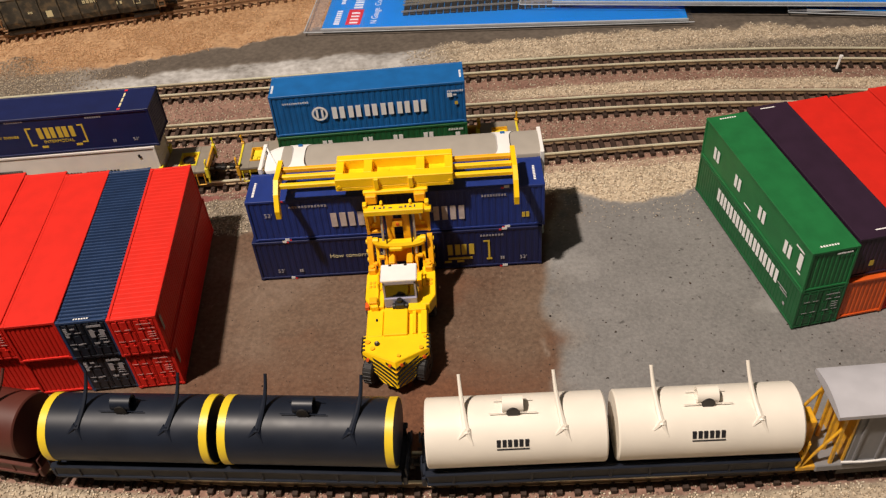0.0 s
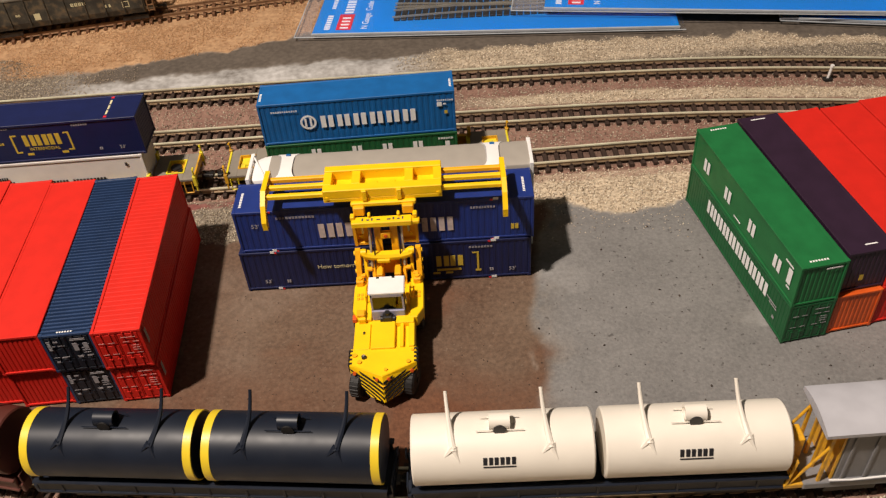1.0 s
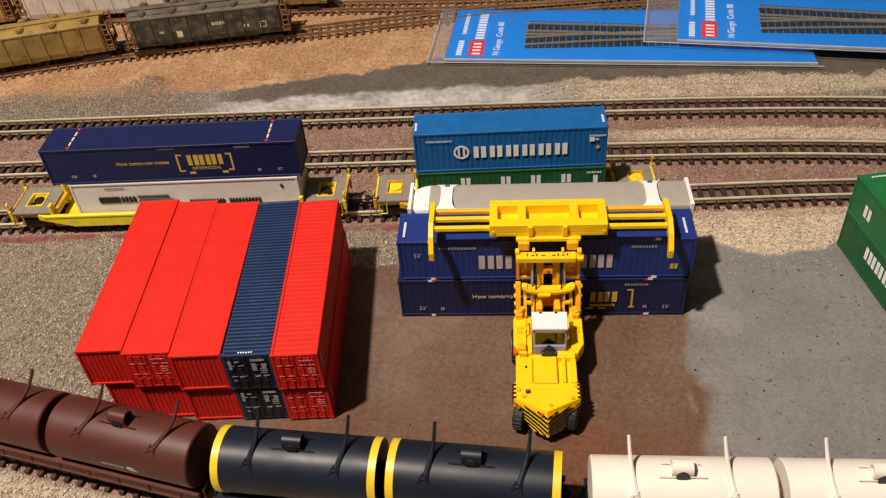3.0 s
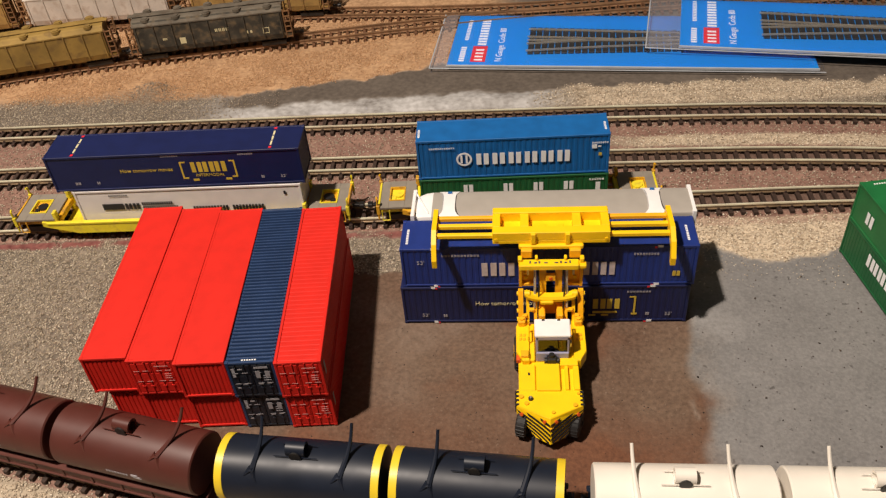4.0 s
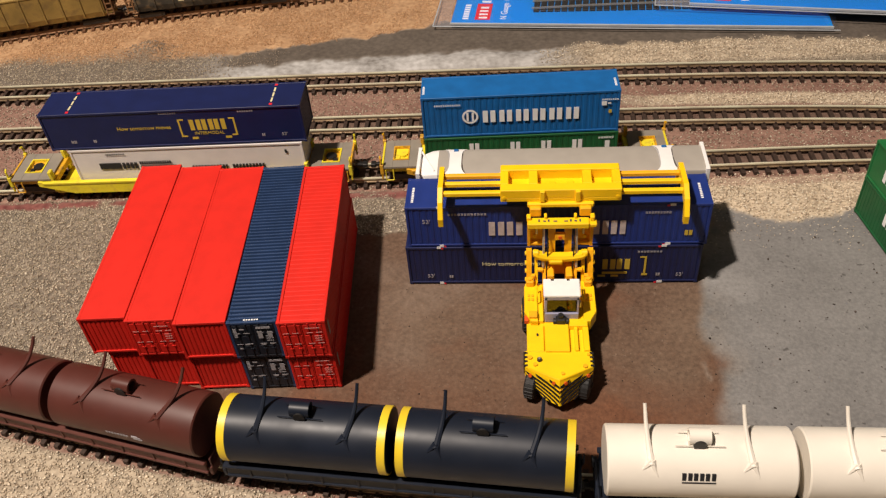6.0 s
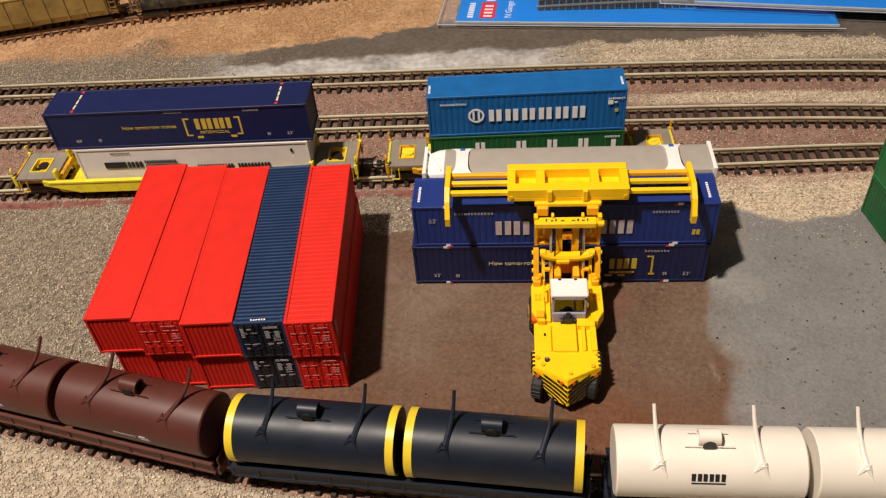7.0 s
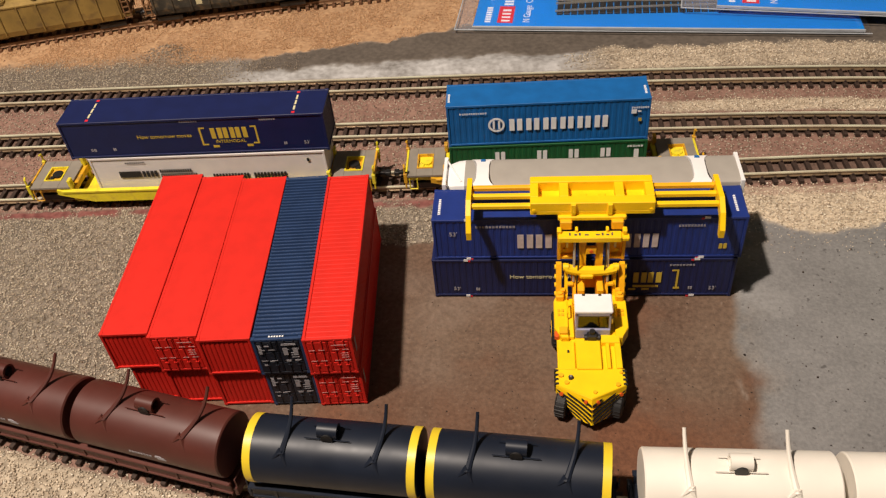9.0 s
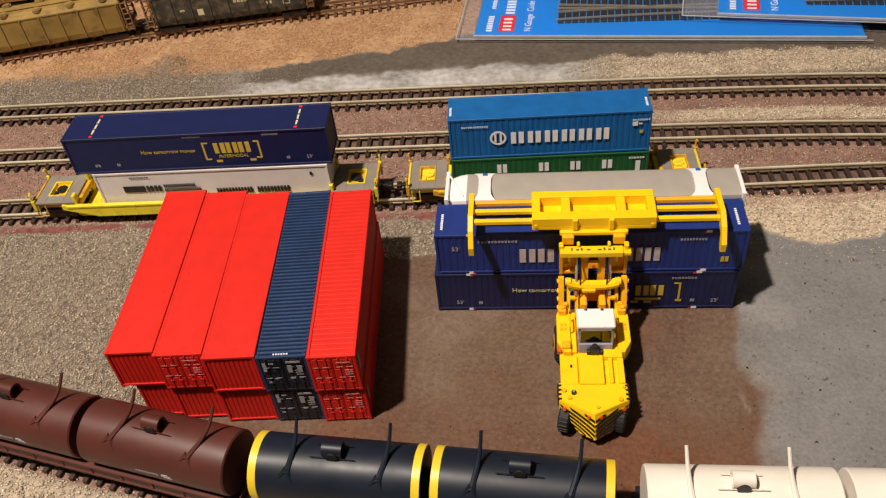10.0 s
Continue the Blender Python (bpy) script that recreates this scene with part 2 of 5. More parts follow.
def spline(pts, step):
    """Points every step millimetres along a smooth line, each with its heading."""
    p = [Vector(q) for q in pts]
    p = [2 * p[0] - p[1]] + p + [2 * p[-1] - p[-2]]
    dense = []
    for i in range(1, len(p) - 2):
        for k in range(40):
            t = k / 40
            a, b, c, d = p[i - 1], p[i], p[i + 1], p[i + 2]
            dense.append(0.5 * (2 * b + (c - a) * t + (2 * a - 5 * b + 4 * c - d) * t * t + (3 * b - 3 * c + d - a) * t ** 3))
    out, run = [], 0.0
    for a, b in zip(dense, dense[1:]):
        run += (b - a).length
        while run >= step:
            run -= step
            out.append((b - (b - a).normalized() * run, (b - a).normalized()))
    return out


ALONG = {k: spline(v, 2.0) for k, v in LINES.items()}


def line_y(name, x):
    pts = ALONG[name]
    return np.interp(x, [p.x for p, d in pts], [p.y for p, d in pts])


def zones(x, y):
    """How much of each soil lies at (x, y): yard dirt, asphalt, orange dirt, grey wash, track dirt; what is left is pale ballast."""
    wob = (clouds(x, y, 14, 3) - 0.5) * 16
    crumb = (clouds(x, y, 4.5, 51, 3) - 0.5) * 5
    edge_x = crumb * 0.6 + np.interp(y, [-90, -65, -55, -33, -20, 1, 41], [96, 98, 101, 103, 99, 103, 112]) + wob * 0.35
    yard_back = np.interp(x, [-130, -60, -20, 0, 40, 100, 112, 125, 135, 158, 190, 300], [20, 26, 29, 30, 30, 34, 42, 38, 31, 37, 42, 38])
    left = np.interp(y, [-80, -50, -30, 30], [-82, -96, -92, -92])
    near = line_y("near", x)
    in_yard = ease(1.6, -1.6, y - yard_back - wob * 0.45 - crumb) * ease(-3, 3, x - left + wob * 0.3) * ease(2, 8, y - near - wob * 0.2)
    stain = np.exp(-np.hypot((x - 102.3) / 5.5, (y + 36.2) / 5) ** 2 * 1.6) + 0.6 * np.exp(-np.hypot((x - 99) / 4, (y + 62) / 12) ** 2)
    film = 0.30 * ease(14, -2, x - edge_x) * ease(0.38, 0.62, clouds(x, y, 9, 61))
    asphalt = in_yard * ease(-3.0, 2.2, x - edge_x + crumb) * (1 - np.clip(0.7 * stain + film, 0, 1))
    yard = in_yard - asphalt
    yb, ym, yf = line_y("back", x), line_y("middle", x), line_y("front", x)
    bed = ease(12.5, 8.5, np.abs(y - yb) + wob * 0.15) + ease(12, 8.5, np.abs(y - ym) + wob * 0.15) + ease(10.5, 8.5, np.abs(y - yf) + wob * 0.1) + ease(9.5, 8, np.abs(y - near))
    between = ease(-4, 4, y - yf) * ease(4, -4, y - yb) * (1 - 0.95 * ease(6, 3, np.abs(y - ym - 16.5 - wob * 0.2)) * ease(60, 110, x))
    track = np.clip(np.maximum(bed, between), 0, 1) * (1 - in_yard)
    behind = ease(9, 12, y - yb)
    dirt_line = np.interp(x, [-400, -190, -150, -110, -60, 0, 40, 320], [158, 168, 168, 167, 177, 191, 207, 232]) + wob * 0.7 + crumb
    soft = 1.5 + 7 * ease(-100, -150, x)
    dirt = behind * ease(-1, 1, (y - dirt_line) / soft)
    rim = yb + np.interp(x, [-300, -130, -100, -40, 10, 50, 80, 120, 320], [20, 20, 22, 26, 27, 28, 32, 33, 32]) + wob * 0.6 + crumb
    shoulder = behind * (1 - dirt) * np.maximum(ease(-2.5, 2.5, y - rim) * ease(-125, -95, x), 0.42 * ease(-95, -130, x + wob))
    wash = behind * (1 - dirt) * (1 - shoulder) * ease(-140, -95, x) * ease(75, 45, x + wob)
    dark_yard = behind * ease(20, 60, x) * ease(228, 240, y + wob)
    shoulder, dirt = np.maximum(shoulder, dark_yard), dirt * (1 - dark_yard)
    return yard, asphalt, dirt, wash, track * (1 - dirt), shoulder


def sandy(x, y):
    """Where the ballast is the paler, warmer kind."""
    wob = (clouds(x, y, 18, 21) - 0.5) * 20
    strip = ease(70, 108, x + wob) * ease(10, 20, y) * ease(75, 62, y)
    ridge = 0.9 * ease(6.5, 3.5, np.abs(y - line_y("middle", x) - 16.5)) * ease(60, 110, x)
    return np.clip(strip + ridge + 0.62 * ease(-7, -11, y - line_y("near", x) + wob * 0.1) + 0.75 * ease(45, 90, x) * ease(146, 150, y) * ease(240, 200, y), 0, 1)


def tie_shade(x, y):
    """Darkening between the rails: shadow and dark ballast, both put into the colour."""
    wob = (clouds(x, y, 6, 41) - 0.5) * 2.5
    near = np.min([np.abs(y - line_y(k, x)) for k in ("back", "middle", "front", "near")], axis=0)
    return 0.85 * ease(6.6, 4.8, near + wob)


def scuffs(x, y):
    """Thin pale scuffs where asphalt meets dirt and ballast."""
    yard, asphalt, dirt, wash, track, shoulder = zones(x, y)
    edge = 4 * asphalt * (1 - asphalt)
    return np.clip(edge * (clouds(x, y, 7, 31) > 0.5) * 0.12 + asphalt * 0.25 * ease(0.62, 0.75, clouds(x, y, 26, 33)), 0, 0.5)


def tints(x, y):
    """Red-brown damp dirt in the yard, a dark red fringe beside the front track, dusty pale drifts in the yard."""
    yard = zones(x, y)[0]
    drift = clouds(x, y, 46, 71, 4)
    blot = np.exp(-np.hypot((x - 102.1) / 4.2, (y + 36.2) / 4.2) ** 2) * ease(0.2, 0.5, clouds(x, y, 5, 76))
    damp = yard * np.clip(0.55 * blot + ease(-30, -62, y + (drift - 0.5) * 60) * ease(0.25, 0.6, drift) + 0.55 * ease(0.56, 0.72, clouds(x, y, 30, 72, 4)), 0, 1)
    off = y - line_y("front", x)
    fringe = ease(-14.6, -13.0, off + (clouds(x, y, 5, 73) - 0.5) * 2.2) * ease(-9.4, -10.4, off) * ease(0.3, 0.55, clouds(x, y, 22, 74) + 0.12)
    dust = yard * 0.5 * ease(0.5, 0.72, clouds(x, y, 38, 75, 5)) * ease(-50, -20, y)
    streak = 0.8 * ease(1.1, 0.3, np.abs(x - 97.0 + 0.15 * (y + 32) + (clouds(x, y, 4, 77) - 0.5))) * ease(-46, -42, y) * ease(-30, -33, y) * ease(0.3, 0.55, clouds(x, y, 3, 78))
    return damp, fringe * (1 - yard) * (1 - 0.6 * ease(60, 110, x)), np.maximum(dust, streak)


def ground_height(x, y):
    yard, asphalt, dirt, wash, track, shoulder = zones(x, y)
    rough = 1 - np.clip(yard + asphalt + 0.6 * wash + 0.85 * shoulder + 0.35 * dirt + 0.45 * track, 0, 1)
    h = rough * (1.1 * (clouds(x, y, 2.6, 11, 2) - 0.5) + 0.5 * (clouds(x, y, 9, 12, 2) - 0.3))
    h = h + (yard + asphalt) * 0.12 * (clouds(x, y, 3.0, 13, 3) - 0.5) + dirt * (1.6 * (clouds(x, y, 16, 14) - 0.4) + 0.7 * (clouds(x, y, 4, 24, 3) - 0.5))
    for name in LINES:
        h = h - 0.4 * ease(9.5, 8.5, np.abs(y - line_y(name, x))) * (rough * 0.5)
    heap = np.hypot((x + 152) / 13, (y - 175) / 8)
    h = h + ease(1.0, 0.0, heap) * (5.0 + 2.2 * (clouds(x, y, 2.4, 15, 2) - 0.5))
    bank = y - line_y("back", x)
    h = h + 1.5 * ease(12, 17, bank) * ease(27, 20, bank) * ease(-40, 40, x) * (0.6 + 0.8 * clouds(x, y, 6, 16, 3))
    return h - 0.45


def ground_material():
    mat = bpy.data.materials.new("layout_ground")
    mat.use_nodes = True
    nt = mat.node_tree
    b = nt.nodes["Principled BSDF"]
    tc = nt.nodes.new("ShaderNodeTexCoord")

    def noisy(size, detail, lo, hi, p0=0.3, p1=0.7):
        n, r = nt.nodes.new("ShaderNodeTexNoise"), nt.nodes.new("ShaderNodeValToRGB")
        n.inputs["Scale"].default_value, n.inputs["Detail"].default_value = 1000 / size, detail
        nt.links.new(tc.outputs["Object"], n.inputs["Vector"])
        nt.links.new(n.outputs["Fac"], r.inputs["Fac"])
        e = r.color_ramp.elements
        e[0].position, e[1].position, e[0].color, e[1].color = p0, p1, (*lo, 1), (*hi, 1)
        return r.outputs["Color"]

    def blend(fac, a, c, mode="MIX"):
        m = nt.nodes.new("ShaderNodeMixRGB")
        m.blend_type = mode
        for sock, val in (("Fac", fac), ("Color1", a), ("Color2", c)):
            if isinstance(val, float):
                m.inputs[sock].default_value = val
            else:
                nt.links.new(val, m.inputs[sock])
        return m.outputs["Color"]

    soil = nt.nodes.new("ShaderNodeAttribute")
    soil.attribute_name = "soil"
    sep = nt.nodes.new("ShaderNodeSeparateColor")
    nt.links.new(soil.outputs["Color"], sep.inputs["Color"])
    soil2 = nt.nodes.new("ShaderNodeAttribute")
    soil2.attribute_name = "soil_two"
    sep2 = nt.nodes.new("ShaderNodeSeparateColor")
    nt.links.new(soil2.outputs["Color"], sep2.inputs["Color"])
    ballast = blend(0.45, noisy(2.2, 3, (0.062, 0.048, 0.035), (0.325, 0.269, 0.206), 0.34, 0.62), noisy(16, 4, (0.115, 0.095, 0.072), (0.20, 0.168, 0.13)))
    yard = blend(0.45, noisy(34, 6, (0.090, 0.041, 0.021), (0.170, 0.115, 0.078)), noisy(1.4, 6, (0.048, 0.028, 0.017), (0.195, 0.124, 0.083)))
    pale = noisy(1.2, 2, (0, 0, 0), (0.35, 0.35, 0.35), 0.66, 0.74)
    yard = blend(pale, yard, noisy(9, 2, (0.26, 0.19, 0.14), (0.30, 0.22, 0.17)))
    tar = blend(0.4, noisy(22, 6, (0.152, 0.147, 0.144), (0.226, 0.219, 0.214)), noisy(1.1, 5, (0.115, 0.112, 0.110), (0.268, 0.258, 0.249)))
    pits = noisy(2.4, 3, (0, 0, 0), (0.75, 0.75, 0.75), 0.66, 0.72)
    tar = blend(pits, tar, noisy(9, 2, (0.055, 0.05, 0.05), (0.07, 0.065, 0.06)))
    dirt = blend(0.5, noisy(20, 6, (0.31, 0.168, 0.082), (0.57, 0.35, 0.187)), noisy(2.2, 6, (0.215, 0.112, 0.055), (0.63, 0.405, 0.225)))
    wash = blend(0.55, noisy(22, 6, (0.17, 0.155, 0.14), (0.60, 0.59, 0.58), 0.36, 0.60), noisy(3, 5, (0.20, 0.185, 0.17), (0.56, 0.55, 0.54)))
    shoulder = blend(0.5, noisy(18, 6, (0.072, 0.057, 0.044), (0.140, 0.115, 0.092)), noisy(2.5, 5, (0.066, 0.053, 0.042), (0.165, 0.135, 0.110)))
    bed = blend(0.45, noisy(14, 5, (0.165, 0.080, 0.058), (0.33, 0.195, 0.145)), noisy(1.6, 4, (0.11, 0.055, 0.042), (0.38, 0.235, 0.18)))
    soil3 = nt.nodes.new("ShaderNodeAttribute")
    soil3.attribute_name = "soil_three"
    sep3 = nt.nodes.new("ShaderNodeSeparateColor")
    nt.links.new(soil3.outputs["Color"], sep3.inputs["Color"])
    sand = blend(0.5, noisy(2.0, 4, (0.208, 0.153, 0.101), (0.754, 0.624, 0.455), 0.34, 0.6), noisy(12, 4, (0.338, 0.273, 0.195), (0.624, 0.520, 0.390)))
    ballast = blend(sep3.outputs["Red"], ballast, sand)
    col = blend(sep.outputs["Red"], ballast, yard)
    col = blend(sep.outputs["Green"], col, tar)
    col = blend(sep3.outputs["Green"], col, wash)
    col = blend(sep.outputs["Blue"], col, dirt)
    col = blend(sep2.outputs["Red"], col, wash)
    col = blend(sep2.outputs["Green"], col, bed)
    col = blend(sep2.outputs["Blue"], col, shoulder)
    # Dark bed colour that carries the shadow inside the rails.
    shaded_bed = blend(0.5, noisy(9, 5, (0.050, 0.025, 0.018), (0.130, 0.075, 0.054)), noisy(1.4, 4, (0.035, 0.020, 0.014), (0.20, 0.135, 0.10)))
    col = blend(sep3.outputs["Blue"], col, shaded_bed)
    soil4 = nt.nodes.new("ShaderNodeAttribute")
    soil4.attribute_name = "soil_four"
    sep4 = nt.nodes.new("ShaderNodeSeparateColor")
    nt.links.new(soil4.outputs["Color"], sep4.inputs["Color"])
    col = blend(sep4.outputs["Red"], col, blend(0.5, noisy(12, 6, (0.105, 0.036, 0.015), (0.165, 0.066, 0.030)), noisy(1.3, 6, (0.065, 0.025, 0.012), (0.20, 0.085, 0.042))))
    col = blend(sep4.outputs["Green"], col, noisy(3, 5, (0.12, 0.030, 0.026), (0.26, 0.095, 0.080)))
    col = blend(sep4.outputs["Blue"], col, noisy(1.6, 6, (0.13, 0.095, 0.07), (0.27, 0.20, 0.155)))
    nt.links.new(col, b.inputs["Base Color"])
    b.inputs["Roughness"].default_value = 0.85
    n = nt.nodes.new("ShaderNodeTexNoise")
    n.inputs["Scale"].default_value, n.inputs["Detail"].default_value = 1000 / 0.9, 3
    nt.links.new(tc.outputs["Object"], n.inputs["Vector"])
    bp = nt.nodes.new("ShaderNodeBump")
    bp.inputs["Distance"].default_value, bp.inputs["Strength"].default_value = 0.25 * MM, 0.8
    nt.links.new(n.outputs["Fac"], bp.inputs["Height"])
    nt.links.new(bp.outputs["Normal"], b.inputs["Normal"])
    return mat


GROUND = ground_material()


def build_ground():
    xs = np.concatenate([np.linspace(-420, -285, 30), np.arange(-280, 320, 0.9), np.linspace(326, 430, 24)])
    ys = np.concatenate([np.linspace(-160, -136, 6), np.arange(-132, 330, 0.9), np.linspace(336, 440, 24)])
    gx, gy = np.meshgrid(xs, ys)
    gz = ground_height(gx, gy)
    nx, ny = len(xs), len(ys)
    co = np.stack([gx, gy, gz], -1).reshape(-1, 3) * MM
    i = np.arange(nx * ny).reshape(ny, nx)
    quads = np.stack([i[:-1, :-1], i[:-1, 1:], i[1:, 1:], i[1:, :-1]], -1).reshape(-1, 4)
    me = bpy.data.meshes.new("ground")
    me.vertices.add(len(co))
    me.vertices.foreach_set("co", co.ravel())
    me.loops.add(quads.size)
    me.loops.foreach_set("vertex_index", quads.ravel().astype(np.int32))
    me.polygons.add(len(quads))
    me.polygons.foreach_set("loop_start", np.arange(0, quads.size, 4, dtype=np.int32))
    me.update(calc_edges=True)
    yard, asphalt, dirt, wash, track, shoulder = (z.ravel() for z in zones(gx, gy))
    for name, rgb in (("soil", (yard, asphalt, dirt)), ("soil_two", (wash, track, shoulder)), ("soil_three", (sandy(gx, gy).ravel(), scuffs(gx, gy).ravel(), tie_shade(gx, gy).ravel())), ("soil_four", tuple(z.ravel() for z in tints(gx, gy)))):
        at = me.attributes.new(name, "FLOAT_COLOR", "POINT")
        at.data.foreach_set("color", np.stack([*rgb, np.ones(len(co))], -1).ravel())
    me.materials.append(GROUND)
    return tagged(new("ground", me), "model layout ground of ballast, brown dirt and grey asphalt", "ground", kind="structure")


build_ground()

# the board under the ground; unseen dark room shell added to limit bounce light
board = Shape().box(-421, 431, -162, 441, -30, -3, 1)
tagged(part("layout_board", board, material("pine_board", (0.36, 0.24, 0.13), 0.6, vary=0.2, size=40), None), "pale pine board that carries the layout", "board", kind="structure")
tagged(part("floor", Shape().box(-1500, 1500, -1600, 1200, -950, -900), CARPET, None), "dark brown carpeted room floor", "floor", kind="structure")
tagged(part("ceiling", Shape().box(-1500, 1500, -1600, 1200, 1750, 1800), CEILING, None), "unseen dark grey ceiling that limits bounce light", "ceiling", kind="structure")
for nm, b in (("wall_north", (-1500, 1500, 1200, 1300)), ("wall_south", (-1500, 1500, -1700, -1600)), ("wall_west", (-1600, -1500, -1700, 1300)), ("wall_east", (1500, 1600, -1700, 1300))):
    tagged(part(nm, Shape().box(*b, -950, 1800), WALL, None), "unseen dark room wall that limits bounce light", "wall", kind="structure")
leg = part("board_leg", Shape().box(-410, -365, -150, -105, -900, -30, 2), material("pine_leg", (0.36, 0.24, 0.13), 0.6, vary=0.2, size=40), None)
tagged(leg, "square pine leg under the layout board", "table leg", group="board legs")
for dx, dy in ((785, 0), (0, 535), (785, 535)):
    copy_thing(leg, place(dx, dy, 0))


# ---- tracks ----
def build_track(key, label, rail_top, rail_side, tie_mat, pitch, x_from, x_to):
    track = thing("railway_track", label, "track", Matrix(), group="tracks of the layout")
    pts = [(p, d) for p, d in ALONG[key] if x_from <= p.x <= x_to]
    for side in (-1, 1):
        for name, prof, mat in (("rail", ((-0.42, 2.75), (-0.36, 3.3), (0.36, 3.3), (0.42, 2.75)), rail_top),
                                ("rail_web", ((-0.62, 1.25), (-0.58, 1.55), (-0.26, 1.7), (-0.26, 2.76), (0.26, 2.76), (0.26, 1.7), (0.58, 1.55), (0.62, 1.25)), rail_side)):
            rings = []
            for p, d in pts[::2]:
                nrm = Vector((-d.y, d.x))
                rings.append([(p.x + nrm.x * (side * 4.85 + u), p.y + nrm.y * (side * 4.85 + u), z) for u, z in prof])
            part(name, Shape().loft(rings), mat, track)
    s = Shape().box(-0.85, 0.85, -8, 8, -0.6, 1.2, 0.12)
    for side in (-1, 1):
        for off in (-0.95, 0.95):
            s.box(-0.45, 0.45, side * 4.85 + off - 0.28, side * 4.85 + off + 0.28, 1.2, 1.95)
    me = s.mesh("tie")
    me.materials.append(tie_mat)
    for p, d in spline(LINES[key], pitch):
        if x_from <= p.x <= x_to:
            tie = new("tie", me)
            tie.parent = track
            tie.matrix_basis = place(p.x, p.y + random.uniform(-0.2, 0.2), 0, math.degrees(math.atan2(d.y, d.x)) + random.uniform(-1, 1))
    return track


build_track("back", "curving track with bright rails and brown ties", RAIL, RAIL_SIDE, TIE, 4.9, -300, 330)
build_track("middle", "curving track with bright rails between two others", RAIL, RAIL_SIDE, TIE, 4.9, -300, 330)
build_track("front", "track with bright rails that carries the well cars", RAIL, RAIL_SIDE, TIE, 4.9, -300, 330)
build_track("near", "track with bright rails that carries the coil cars", RAIL, RAIL_SIDE, TIE, 4.9, -300, 330)
build_track("hopper", "rusty track on orange dirt that carries weathered hoppers", RUSTY_RAIL, RUSTY_RAIL, RUST_TIE, 4.9, -330, 330)
build_track("rear", "rusty siding behind the weathered hopper cars", RUSTY_RAIL, RUSTY_RAIL, RUST_TIE, 4.9, -330, 330)


# ---- prints on flat faces: thin plates in the print's colour ----
def word(u, v, h, letters, width, gap, stroke=0.42):
    """Plain upright bars, two to a letter, for a word that starts at (u, v)."""
    out = []
    for k in range(letters):
        a = u + k * (width + gap)
        out += [(a, a + width * stroke, v, v + h), (a + width * (1 - stroke), a + width, v, v + h)]
    return out


def plates(parent, name, rects, y, mat, label="", thick=0.06, facing=-1):
    """Larger bars are parts of their own; the fine print stays one part."""
    y0, y1 = sorted((y, y + facing * thick))
    fine = Shape()
    for u0, u1, v0, v1 in rects:
        if v1 - v0 >= 1.5 and u1 - u0 >= 0.6 or u1 - u0 > 6:
            part(name, Shape().box(u0, u1, y0, y1, v0, v1), mat, parent, label)
        else:
            fine.box(u0, u1, y0, y1, v0, v1)
    if fine.v:
        tagged(part("fine_" + name, fine, mat, parent, label), kind="stuff")


def flat_plates(parent, name, rects, z, mat, label="", thick=0.06):
    s = Shape()
    for u0, u1, v0, v1 in rects:
        s.box(u0, u1, v0, v1, z, z + thick)
    return tagged(part(name, s, mat, parent, label), kind="stuff")


def end_plates(parent, name, rects, x, mat, label=""):
    s = Shape()
    for u0, u1, v0, v1 in rects:
        s.box(x, x + 0.06, u0, u1, v0, v1)
    return tagged(part(name, s, mat, parent, label), kind="stuff")


def face_text(parent, text, x, z, y, size, mat):
    """Upright letters on a front face, in the built-in font."""
    cu = bpy.data.curves.new("text", "FONT")
    cu.body, cu.size, cu.extrude, cu.align_x = text, size * MM, 0.00004, "CENTER"
    ob = bpy.data.objects.new("text", cu)
    scene.collection.objects.link(ob)
    me = bpy.data.meshes.new_from_object(ob.evaluated_get(bpy.context.evaluated_depsgraph_get()))
    bpy.data.objects.remove(ob)
    me.materials.clear()
    me.materials.append(mat)
    t = new("printed_text", me)
    t.parent = parent
    t.matrix_basis = place(x, y, z, 0, 90)
    return t


